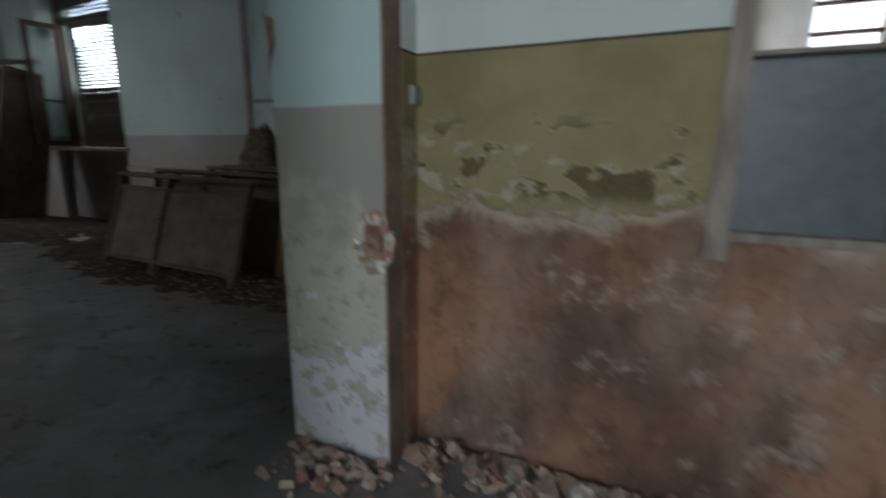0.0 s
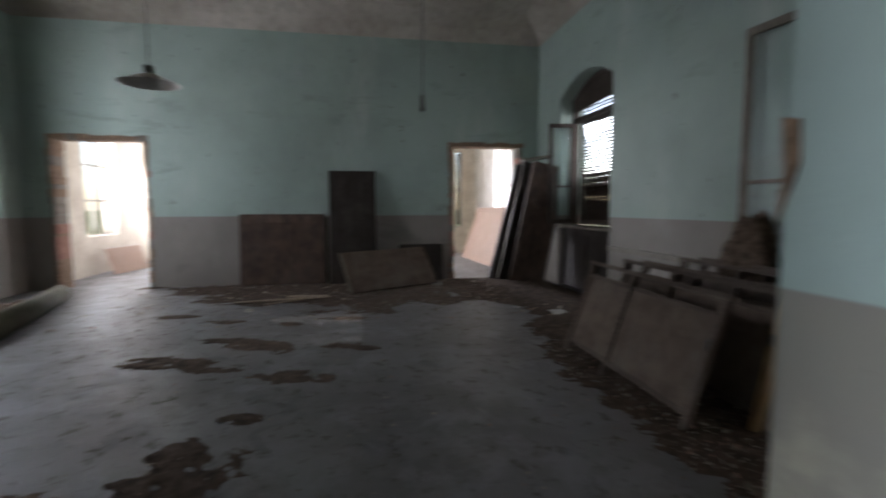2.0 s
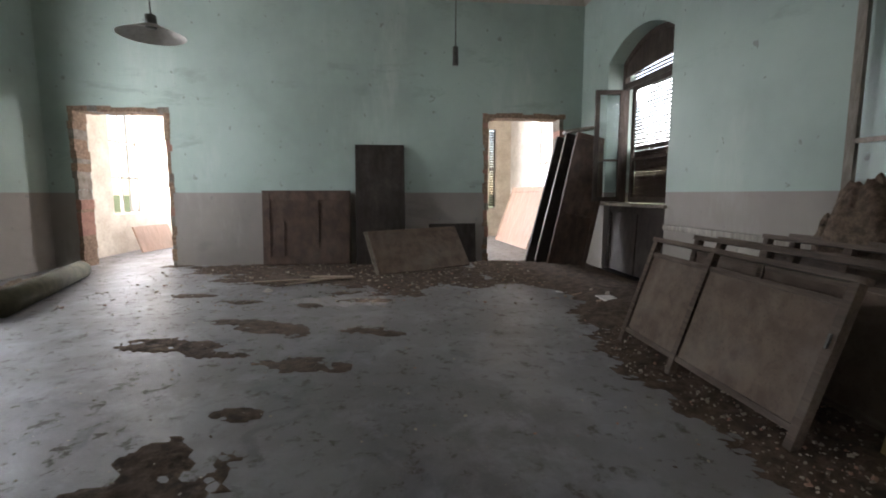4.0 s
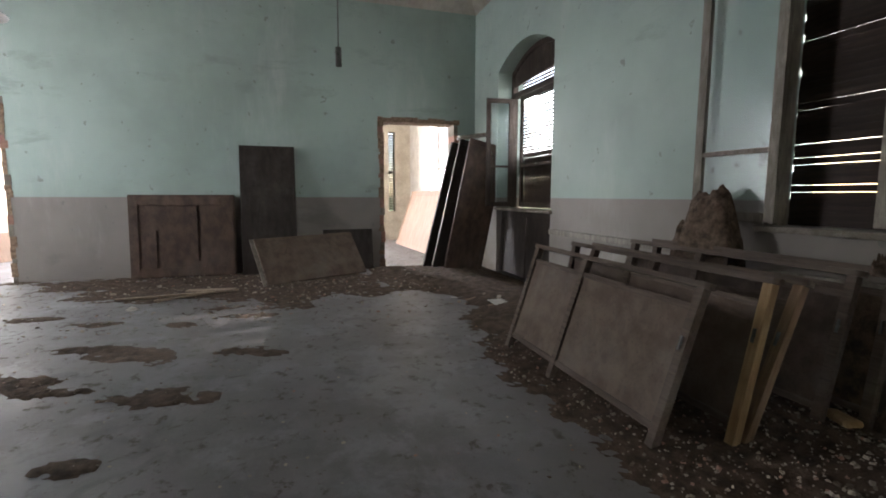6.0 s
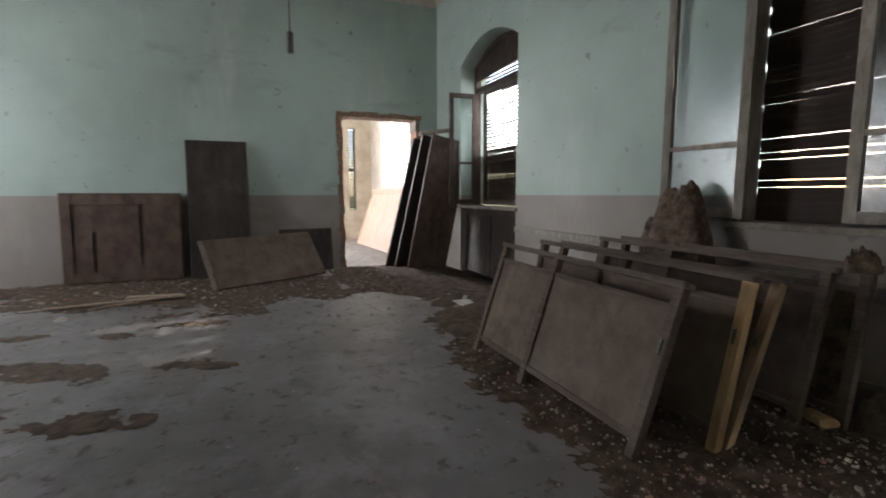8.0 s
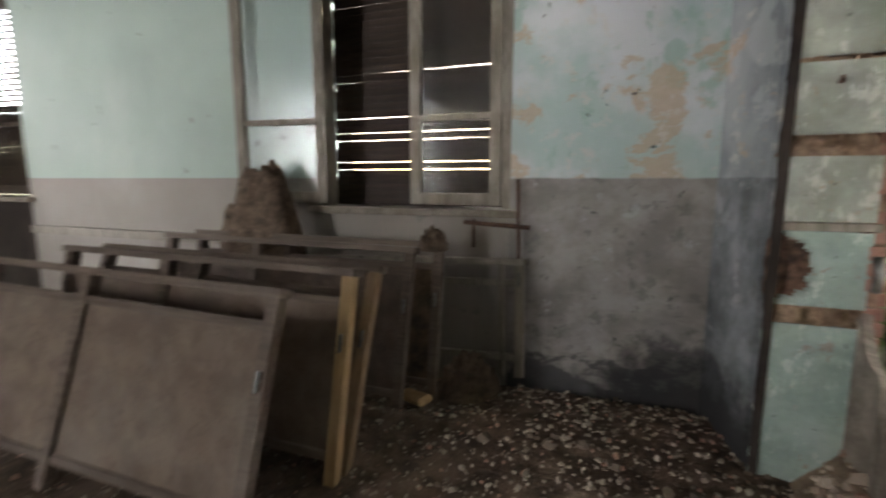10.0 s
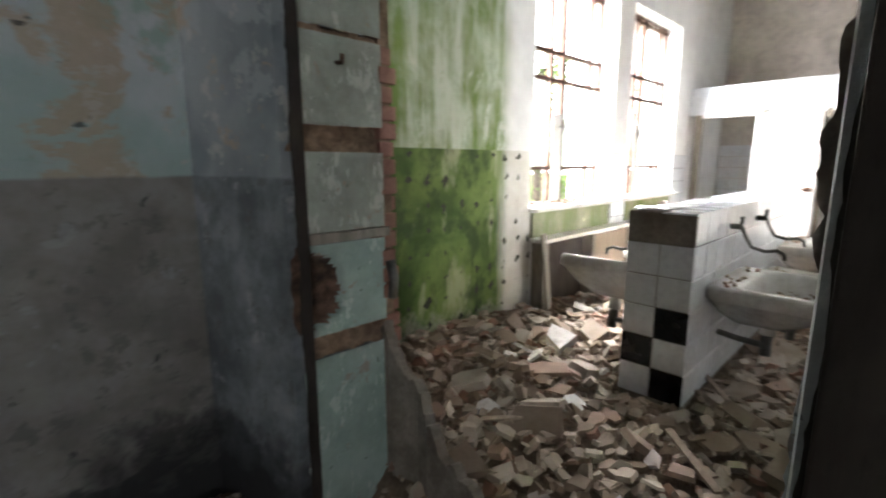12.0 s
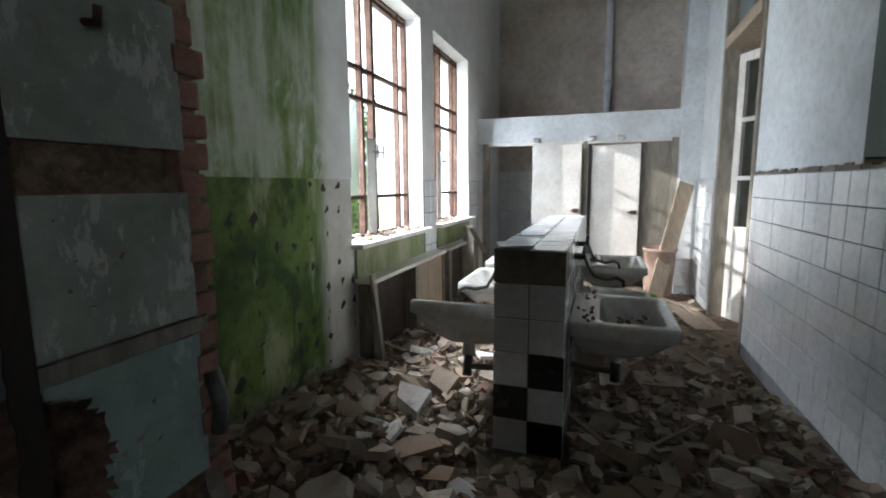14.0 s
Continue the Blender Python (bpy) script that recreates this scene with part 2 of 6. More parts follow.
    return k.done(col, k.math("SUBTRACT", h, k.math("ADD", k.math("MULTIPLY", gone, 0.6), k.math("MULTIPLY", scab, 0.4))), 0.018)


def washroom_plaster():
    """White plaster; green algae towards the broken partition; adhesive dabs where tiles have gone."""
    k = Mat("algae_stained_washroom_plaster", 0.75)
    x, z = k.axis(0), k.axis(2)
    mid, fine = k.noise(5, 7, 0.65), k.noise(45, 4, 0.7)
    streak = k.noise(5.5, 6, 0.6, (1, 1, 0.12), 0.2, 3)
    patch = k.noise(2.6, 6, 0.6, None, 0.3, 6)
    white = k.mix(k.step(mid, 0.3, 0.7), (0.66, 0.65, 0.62), (0.76, 0.75, 0.72))
    white = k.mix(k.step(k.noise(3, 6, 0.65, (1, 1, 0.3), 0, 12), 0.55, 0.75, 0, 0.35), white, (0.4, 0.37, 0.32))
    side = k.step(k.math("ADD", x, k.math("MULTIPLY", k.math("SUBTRACT", streak, 0.5), 0.35)), 0.84, 0.7)
    green = k.mix(streak, (0.06, 0.115, 0.02), (0.22, 0.3, 0.085))
    pale = k.mix(patch, (0.38, 0.43, 0.3), (0.58, 0.6, 0.51))
    upper = k.mix(k.step(k.math("ADD", streak, k.math("MULTIPLY", patch, 0.6)), 0.65, 0.9), pale, green)
    dabs = k.mix(k.step(patch, 0.35, 0.65), (0.045, 0.085, 0.018), (0.15, 0.215, 0.055))
    dabs = k.mix(k.step(k.noise(14, 8, 0.7, (1, 1, 0.5), 0, 41), 0.5, 0.64, 0, 0.6), dabs, (0.06, 0.09, 0.025))
    dabs = k.mix(k.step(k.noise(4.5, 7, 0.6, (1, 1, 0.35), 0, 15), 0.54, 0.64, 0, 0.55), dabs, (0.42, 0.42, 0.27))
    dabs = k.mix(k.step(k.noise(3.1, 6, 0.65, (1, 1, 0.7), 0.3, 71), 0.5, 0.62, 0, 0.8), dabs, (0.035, 0.06, 0.02))
    foot = k.math("ADD", z, k.math("MULTIPLY", k.math("SUBTRACT", k.noise(6, 7, 0.65, None, 0, 81), 0.5), 0.9))
    dabs = k.mix(k.step(foot, 0.5, 0.34, 0, 0.5), dabs, k.mix(patch, (0.3, 0.3, 0.22), (0.52, 0.5, 0.42)))
    upper = k.mix(k.step(k.noise(2.2, 8, 0.68, (1, 1, 0.5), 0.4, 91), 0.52, 0.6, 0, 0.75), upper, k.mix(mid, (0.55, 0.57, 0.48), (0.7, 0.7, 0.64)))
    upper = k.mix(k.step(k.noise(12, 9, 0.74, (1, 1, 0.6), 0, 44), 0.53, 0.62, 0, 0.55), upper, (0.24, 0.28, 0.17))
    below = k.step(z, LEDGE + 0.004, LEDGE - 0.004)
    low_white = k.mix(k.step(mid, 0.3, 0.7), (0.5, 0.47, 0.4), (0.62, 0.6, 0.54))
    bare = k.math("MULTIPLY", below, k.step(x, 1.13, 1.11))
    white = k.mix(bare, white, low_white)
    col = k.mix(side, white, k.mix(below, upper, dabs))
    jx = k.math("MULTIPLY", k.math("SUBTRACT", k.noise(9, 2), 0.5), 0.75)
    u = k.math("ABSOLUTE", k.math("SUBTRACT", k.math("FRACT", k.math("ADD", k.math("DIVIDE", k.math("ADD", x, 5.02), 0.155), jx)), 0.5))
    v = k.math("ABSOLUTE", k.math("SUBTRACT", k.math("FRACT", k.math("ADD", k.math("DIVIDE", z, 0.155), jx)), 0.5))
    hole = k.math("MULTIPLY", k.math("LESS_THAN", k.math("ADD", u, k.math("MULTIPLY", v, 0.8)), k.step(k.noise(5, 3, 0.5, None, 0, 20), 0.4, 0.64, 0.03, 0.2)), bare)
    col = k.mix(hole, col, (0.05, 0.05, 0.035))
    h = k.math("SUBTRACT", k.math("ADD", mid, k.math("MULTIPLY", fine, 0.3)), k.math("MULTIPLY", hole, 1.5))
    return k.done(col, h, 0.008)


def tinted_floor():
    k = Mat("worn_cement_floor", 0.5)
    big, mid, fine = k.noise(0.7, 5, 0.6), k.noise(3.2, 7, 0.65), k.noise(30, 5, 0.7)
    col = k.mix(k.step(mid, 0.3, 0.7), (0.1, 0.094, 0.091), (0.178, 0.171, 0.168))
    col = k.mix(k.step(big, 0.4, 0.7, 0, 0.6), col, (0.225, 0.22, 0.22))
    rings = k.step(k.noise(2.3, 4, 0.5, None, 0.8, 31), 0.6, 0.7, 0, 0.5)
    col = k.mix(rings, col, (0.075, 0.07, 0.078))
    soil = k.step(k.noise(6.5, 9, 0.74, None, 0, 11), 0.54, 0.63, 0, 0.8)
    col = k.mix(soil, col, (0.08, 0.062, 0.048))
    dusty = k.step(k.noise(1.6, 9, 0.7, None, 0.2, 21), 0.48, 0.62, 0, 0.6)
    col = k.mix(dusty, col, (0.24, 0.24, 0.248))
    grit = k.step(k.noise(75, 3, 0.6), 0.62, 0.7)
    col = k.mix(k.math("MULTIPLY", grit, 0.75), col, (0.26, 0.24, 0.21))
    return k.done(col, k.math("ADD", k.math("MULTIPLY", mid, 0.5), k.math("ADD", k.math("MULTIPLY", fine, 0.5), k.math("MULTIPLY", soil, 0.4))), 0.006,
                  k.math("ADD", k.step(mid, 0.3, 0.7, 0.38, 0.6), k.math("MULTIPLY", soil, 0.35)))


def wood(name, light, dark, grain=(1, 12, 12), rough=0.65, spread=0.4, dust=0.25):
    k = Mat(name, rough)
    tc = k.t.nodes.new("ShaderNodeTexCoord")
    k.pos = tc.outputs["Object"]
    a, b, c = k.noise(3, 6, 0.6, grain, 0.3), k.noise(24, 4, 0.6, grain), k.noise(1.7, 5, 0.65)
    col = k.mix(k.step(a, 0.3, 0.7), dark, light)
    col = k.mix(k.step(b, 0.5, 0.75, 0, 0.4), col, tuple(q * 0.5 for q in dark))
    col = k.mix(k.step(c, 0.45, 0.75, 0, dust), col, (0.33, 0.29, 0.25))
    col = k.mix(k.math("MULTIPLY", k.rnd(), spread), col, tuple(q * 0.6 for q in dark))
    return k.done(col, k.math("ADD", a, k.math("MULTIPLY", b, 0.5)), 0.002)


def rubble_mat(name, light, dark):
    k = Mat(name, 0.9)
    a, b = k.noise(9, 6, 0.65), k.noise(60, 4, 0.7)
    r = k.island()
    col = k.mix(r, dark, light)
    col = k.mix(k.step(k.math("FRACT", k.math("MULTIPLY", r, 7.3)), 0.86, 0.9), col, (0.34, 0.2, 0.15))
    col = k.mix(k.step(a, 0.42, 0.72, 0, 0.6), col, (0.17, 0.13, 0.1))
    return k.done(col, k.math("ADD", a, b), 0.004)


def slab_mat():
    k = Mat("broken_tile_and_plaster", 0.85)
    a, b = k.noise(8, 6, 0.65), k.noise(60, 4, 0.7)
    r = k.rnd()
    col = k.mix(r, (0.24, 0.18, 0.13), (0.5, 0.44, 0.365))
    col = k.mix(k.step(k.math("FRACT", k.math("MULTIPLY", r, 9.7)), 0.84, 0.88), col, (0.34, 0.235, 0.175))
    col = k.mix(k.step(k.math("FRACT", k.math("MULTIPLY", r, 5.3)), 0.88, 0.92), col, (0.66, 0.64, 0.6))
    col = k.mix(k.step(a, 0.42, 0.72, 0, 0.65), col, (0.22, 0.165, 0.12))
    return k.done(col, k.math("ADD", a, b), 0.004)


def glass(name, rough, colour=(0.9, 0.95, 0.95)):
    k = Mat(name, rough)
    k.b.inputs["Transmission Weight"].default_value = 1.0
    k.b.inputs["IOR"].default_value = 1.3
    return k.done(colour, k.noise(45, 2), 0.002, None, 0.3 if rough > 0.1 else 0.08)


def leaf_mat():
    k = Mat("sunlit_leaves", 0.5)
    k.b.inputs["Transmission Weight"].default_value = 0.0
    col = k.mix(k.island(), (0.05, 0.11, 0.02), (0.16, 0.26, 0.05))
    return k.done(col)


M_PIER = pier_plaster()
M_OLIVE = olive_plaster()
M_BATH = washroom_plaster()
M_CREAM = simple("cream_plaster", (0.68, 0.62, 0.52), (0.5, 0.43, 0.34), 2.2, 0.8, 0.006)
M_CEIL = simple("ceiling_plaster", (0.5, 0.46, 0.4), (0.34, 0.3, 0.25), 0.7)
M_FLOOR = tinted_floor()
M_RUBFLOOR = simple("rubble_dirt", (0.29, 0.225, 0.165), (0.115, 0.083, 0.06), 6, 0.9, 0.02)
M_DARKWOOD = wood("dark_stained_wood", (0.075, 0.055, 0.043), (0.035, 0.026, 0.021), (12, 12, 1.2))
M_BLACKWOOD = wood("blackened_board", (0.044, 0.034, 0.028), (0.024, 0.019, 0.016), (3, 3, 1), 0.6, 0.1, 0.12)
M_GREYWOOD = wood("weathered_grey_wood", (0.17, 0.13, 0.1), (0.085, 0.063, 0.05))
M_SCREENPANEL = wood("dusty_hardboard_panel", (0.205, 0.153, 0.116), (0.12, 0.088, 0.068), (2, 2, 2), 0.75, 0.35, 0.35)
M_DARKPANEL = wood("dark_brown_hardboard_panel", (0.12, 0.088, 0.068), (0.065, 0.046, 0.036), (2, 2, 2), 0.75, 0.2, 0.3)
M_MUDPANEL = simple("mud_crusted_panel", (0.17, 0.12, 0.082), (0.05, 0.036, 0.027), 11, 0.95, 0.03)
M_RAWWOOD = wood("bare_yellow_pine", (0.52, 0.36, 0.2), (0.36, 0.23, 0.12), (9, 9, 1.2), 0.65, 0.1, 0.1)
M_BROWN = wood("reddish_brown_board", (0.12, 0.078, 0.058), (0.06, 0.04, 0.031), (2.5, 2.5, 1.5), 0.65, 0.3, 0.12)
M_PINKWOOD = wood("faded_pinkish_wood", (0.5, 0.34, 0.26), (0.36, 0.24, 0.18), (9, 9, 1.2), 0.6, 0.2, 0.2)
M_PALEWOOD = wood("dirty_cream_painted_wood", (0.31, 0.28, 0.23), (0.17, 0.148, 0.118), (6, 6, 1.5), 0.6, 0.3, 0.3)
M_POST = wood("brown_bare_post", (0.33, 0.225, 0.14), (0.2, 0.13, 0.08), (9, 9, 1.2), 0.7, 0.1, 0.15)
M_PLANK = wood("sun_bleached_plank", (0.45, 0.36, 0.27), (0.3, 0.23, 0.17), (10, 10, 1), 0.75, 0.3, 0.3)
M_SLAT = wood("dark_brown_shutter_slat", (0.05, 0.03, 0.02), (0.025, 0.016, 0.012), (1, 12, 12), 0.6, 0.4, 0.05)
M_RUST = simple("rusted_iron", (0.13, 0.072, 0.048), (0.055, 0.033, 0.026), 14, 0.75, 0.003, None, 0.3)
M_BUCKET = simple("dusty_terracotta_bin", (0.4, 0.28, 0.22), (0.26, 0.18, 0.14), 7, 0.85)
M_IRON = simple("dull_grey_metal", (0.2, 0.2, 0.19), (0.1, 0.1, 0.09), 12, 0.45, 0.001, None, 0.8)
M_PORCELAIN = simple("dirty_white_porcelain", (0.66, 0.66, 0.63), (0.5, 0.47, 0.42), 4, 0.22, 0.0008)
M_CEMENT = simple("stained_cement", (0.28, 0.25, 0.21), (0.15, 0.125, 0.1), 7, 0.9, 0.005)
M_MUD = simple("bare_mud_mortar", (0.36, 0.25, 0.17), (0.15, 0.098, 0.066), 22, 0.95, 0.03)
M_TORN = simple("torn_reddish_fill", (0.22, 0.13, 0.09), (0.055, 0.036, 0.027), 18, 0.95, 0.03)


def scabby(name, light, dark, fleck, bare):
    """Old paint with pale flecks, scratches and bare spots."""
    k = Mat(name, 0.85)
    a, f, s = k.noise(4.5, 8, 0.68), k.noise(55, 4, 0.7), k.noise(16, 9, 0.72, (1, 1, 0.45), 0.2, 3)
    col = k.mix(k.step(a, 0.32, 0.68), dark, light)
    col = k.mix(k.step(s, 0.56, 0.62, 0, 0.8), col, fleck)
    col = k.mix(k.step(k.noise(8, 9, 0.7, None, 0.3, 13), 0.6, 0.64, 0, 0.85), col, bare)
    col = k.mix(k.step(k.noise(30, 4, 0.6, None, 0, 6), 0.68, 0.72, 0, 0.8), col, tuple(q * 0.35 for q in dark))
    return k.done(col, k.math("ADD", s, k.math("ADD", a, k.math("MULTIPLY", f, 0.4))), 0.008)


M_STUBFACE = scabby("pale_green_grey_plaster", (0.36, 0.39, 0.34), (0.24, 0.26, 0.22), (0.5, 0.5, 0.46), (0.3, 0.23, 0.17))
M_JAMB = scabby("pale_jamb_plaster", (0.56, 0.58, 0.58), (0.42, 0.44, 0.44), (0.64, 0.64, 0.62), (0.3, 0.25, 0.2))
M_STUBAQUA = scabby("aqua_plaster_block", (0.34, 0.42, 0.38), (0.23, 0.31, 0.27), (0.47, 0.52, 0.48), (0.28, 0.24, 0.19))
M_HEAP = simple("crumbled_earth", (0.2, 0.145, 0.102), (0.065, 0.046, 0.034), 16, 0.95, 0.03)
M_RUBBLE = rubble_mat("mixed_rubble", (0.52, 0.44, 0.35), (0.22, 0.16, 0.115))
M_PEBBLE = rubble_mat("pale_grit", (0.46, 0.41, 0.33), (0.09, 0.066, 0.048))
M_SLAB = slab_mat()
M_STONE = simple("dusty_stone", (0.27, 0.22, 0.17), (0.15, 0.12, 0.09), 12, 0.9, 0.005, None, 0, 0.6)
M_GLASS = glass("dusty_clear_glass", 0.03)
M_FROST = glass("rippled_obscured_glass", 0.14)
M_BEIGE = simple("stained_beige_plaster", (0.62, 0.56, 0.49), (0.4, 0.35, 0.3), 1.5, 0.85, 0.006)
M_UPPER = simple("pale_blue_white_plaster", (0.66, 0.69, 0.71), (0.52, 0.54, 0.55), 2.2, 0.7)
M_GROUT = simple("grey_grout", (0.17, 0.17, 0.165), (0.1, 0.1, 0.095), 9, 0.9)
M_LEAF = leaf_mat()
M_BARK = simple("bark", (0.12, 0.1, 0.08), (0.06, 0.05, 0.04), 12, 0.9, 0.01)
M_GRASS = simple("rough_grass_ground", (0.12, 0.14, 0.05), (0.06, 0.07, 0.025), 0.8, 0.95)
M_TILE = simple("white_glazed_tile", (0.8, 0.82, 0.83), (0.69, 0.7, 0.7), 3, 0.1, 0.0006, None, 0, 0.15)
M_BLACKTILE = simple("black_glazed_tile", (0.02, 0.02, 0.022), (0.012, 0.012, 0.012), 3, 0.2, 0.0006)
M_WHITE = simple("white_paint", (0.72, 0.7, 0.66), (0.55, 0.52, 0.47), 3, 0.5)
M_DIRT = simple("dark_dirt", (0.16, 0.115, 0.085), (0.055, 0.04, 0.03), 9, 0.95, 0.03)
M_BLUEPANE = simple("dusty_blue_grey_pane", (0.13, 0.155, 0.16), (0.08, 0.1, 0.105), 3, 0.35, 0.001)
M_BRICK = simple("red_brick", (0.36, 0.2, 0.15), (0.25, 0.13, 0.1), 12, 0.9, 0.006)

# ---- building helpers ----


def bm_box(bm, x0, x1, y0, y1, z0, z1, m=None):
    vs = [bm.verts.new(m @ Vector(p) if m else p) for p in (
        (x0, y0, z0), (x1, y0, z0), (x1, y1, z0), (x0, y1, z0), (x0, y0, z1), (x1, y0, z1), (x1, y1, z1), (x0, y1, z1))]
    for f in ((3, 2, 1, 0), (4, 5, 6, 7), (0, 1, 5, 4), (1, 2, 6, 5), (2, 3, 7, 6), (3, 0, 4, 7)):
        bm.faces.new([vs[i] for i in f])
    return vs


def mesh_of(name, bm, material, smooth=False):
    bmesh.ops.recalc_face_normals(bm, faces=bm.faces)
    me = bpy.data.meshes.new(name)
    bm.to_mesh(me)
    bm.free()
    for q in (material if isinstance(material, (list, tuple)) else [material]):
        me.materials.append(q)
    if smooth:
        me.shade_smooth()
    return me


def part(name, bm, material, parent=None, label="", smooth=False):
    """Links a bmesh as one mesh object under a thing or a part."""
    ob = new(name, mesh_of(name, bm, material, smooth))
    ob.parent = parent
    if label:
        tagged(ob, label)
    return ob


def box(name, x0, x1, y0, y1, z0, z1, material, parent=None, label="", bevel=0.0, m=None):
    bm = bmesh.new()
    bm_box(bm, x0, x1, y0, y1, z0, z1, m)
    if bevel:
        bmesh.ops.bevel(bm, geom=bm.edges[:], offset=bevel, segments=2, profile=0.7, affect="EDGES", clamp_overlap=True)
    return part(name, bm, material, parent, label)


def structure(ob, label, category="wall"):
    return tagged(ob, label, category, kind="structure")


def thing(name, m, label, category, group=""):
    ob = new(name)
    ob.empty_display_size = 0.1
    ob.matrix_world = m
    return tagged(ob, label, category, group)


def wall_with_holes(name, axis, near, far, a0, a1, z0, z1, holes, material, label):
    """A wall along 'x' or 'y' from a0 to a1 between the planes near and far. holes: (a, b, bottom, top, rise of the arch)."""
    bm = bmesh.new()
    cuts = sorted({a0, a1, *(h[0] for h in holes), *(h[1] for h in holes)})
    levels = sorted({z0, z1, *(h[2] for h in holes if h[2] > z0), *(h[3] + h[4] for h in holes)})
    w0, w1 = min(near, far), max(near, far)
    for p, q in zip(cuts, cuts[1:]):
        for lo, hi in zip(levels, levels[1:]):
            if any(h[0] - 1e-5 <= p and q <= h[1] + 1e-5 and h[2] - 1e-5 <= lo and hi <= h[3] + h[4] + 1e-5 for h in holes):
                continue
            if axis == "x":
                bm_box(bm, p, q, w0, w1, lo, hi)
            else:
                bm_box(bm, w0, w1, p, q, lo, hi)
    for a, b, lo, hi, rise in holes:
        n = 16 if rise else 0
        for i in range(n):
            u0, u1 = i / n, (i + 1) / n
            h0, h1 = (hi + rise * (1 - (2 * u - 1) ** 2) for u in (u0, u1))
            p, q = a + (b - a) * u0, a + (b - a) * u1
            pts = [(p, h0), (q, h1), (q, hi + rise), (p, hi + rise)]
            vs = [[bm.verts.new((c, w, d) if axis == "x" else (w, c, d)) for c, d in pts] for w in (near, far)]
            bm.faces.new(vs[0]), bm.faces.new(vs[1])
            bm.faces.new([vs[0][0], vs[0][1], vs[1][1], vs[1][0]])
    bmesh.ops.remove_doubles(bm, verts=bm.verts, dist=1e-4)
    return structure(part(name, bm, material), label)


# ---- the large structure ----
WX, NY, SY, CEIL = -10.24, 4.68, -5.3, 5.0
BATH_N, BATH_S, BATH_Z = 4.83, 2.21, 0.18
W1 = (-9.1, -7.18, 1.2, 3.6, 0.3)
W1_HOLE = (-9.1, -7.18, 0.0, 3.6, 0.3)
W2 = (-3.9, -2.48, 1.18, 3.6, 0.3)


def room_box(name, x0, x1, y0, y1, z0, z1, material, label, category="wall"):
    return structure(box(name, x0, x1, y0, y1, z0, z1, material), label, category)


wall_with_holes("wall_north", "x", NY, 5.2, -10.64, W2[1], -0.2, 5.6, [W1_HOLE, (W2[0], W2[1], W2[2], W2[3], W2[4])], M_WARD,
                "aqua plaster wall with a grey painted dado and damp stains")
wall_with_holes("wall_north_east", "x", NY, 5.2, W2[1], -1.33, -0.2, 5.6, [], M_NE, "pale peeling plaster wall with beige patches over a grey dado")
wall_with_holes("wall_north_far", "x", NY, 5.2, -16.4, -10.64, -0.2, 5.6, [(-13.6, -12.2, 0.9, 3.3, 0.3)], M_WHITE, "whitewashed plaster wall of the far room")
wall_with_holes("wall_west", "y", WX, WX - 0.4, SY, NY, -0.2, 5.6, [(-4.8, -3.22, -0.2, 2.84, 0), (2.77, 4.25, -0.2, 2.84, 0)], M_WARD,
                "aqua plaster wall with a grey painted dado and two doorways")
SDOORS = [(-8.97, -7.4, 0.0, 3.7, 0.4)]
wall_with_holes("wall_south", "x", SY, SY - 0.4, -10.64, -0.9, -0.2, 5.6, SDOORS, M_WARD, "aqua plaster wall with a tall arched glazed door")
wall_with_holes("wall_south_far", "x", SY, SY - 0.4, -16.4, -10.64, -0.2, 5.6, [(-13.6, -12.2, 0.9, 3.3, 0.3)], M_CREAM, "cream plaster wall of the far room")
wall_with_holes("wall_east", "y", -1.2, -0.9, SY, 1.61, -0.2, 5.6, [(-0.15, 1.61, -0.2, 3.6, 0)], M_WARD, "plaster wall with a wide opening to the entry room")
room_box("floor", -16.4, 5.0, -5.7, 5.2, -0.3, 0.0, M_FLOOR, "worn grey cement floor with dirt, grit and stains", "floor")
room_box("pier", -1.14, -0.65, 1.61, 1.83, 0, 5.6, M_PIER, "aqua and grey plaster pier with a flaking white foot")
wall_with_holes("wall_entry", "x", 1.83, BATH_S, -0.65, 5.9, -0.2, 5.6, [(0.38, 0.8, 0.97, 2.6, 0), (2.28, 3.45, BATH_Z, 3.7, 0)], M_OLIVE,
                "wall with an olive dado flaking off bare brown plaster")
room_box("wall_niche", W1[0], W1[1], NY + 0.24, 5.2, 0, W1[2] - 0.05, M_WARD, "shaded grey niche wall under the window")


def prism_wall(name, corners, material, label):
    bm = bmesh.new()
    low = [bm.verts.new((x, y, 0)) for x, y in corners]
    top = [bm.verts.new((x, y, 5.6)) for x, y in corners]
    bm.faces.new(low), bm.faces.new(top)
    for i in range(len(low)):
        j = (i + 1) % len(low)
        bm.faces.new([low[i], low[j], top[j], top[i]])
    return structure(part(name, bm, material), label)


prism_wall("wall_pier_north", ((-0.9, 1.83), (-0.9, 2.815), (-1.165, 2.785), (-1.2, 1.83)), M_JAMB, "broken end of the partition wall")
room_box("wall_lintel", -1.2, -0.92, 2.815, 4.13, 3.3, 5.6, M_WARD, "upper part of the partition wall over the broken opening")
room_box("wall_bath_end", 5.8, 6.1, 1.83, 5.2, -0.2, 5.6, M_BEIGE, "high bare plaster end wall of the washroom")
wall_with_holes("wall_bath_north", "x", BATH_N, 5.28, -0.92, 6.0, -0.2, 5.6, [(1.1, 2.42, 1.05, 2.94, 0), (2.75, 3.98, 1.05, 2.94, 0)], M_BATH,
                "washroom wall with green algae and two tall windows")
room_box("wall_bath_upper", -0.92, 1.1, BATH_N - 0.012, BATH_N, LEDGE, 5.6, M_BATH, "upper plaster coat streaked with green algae")
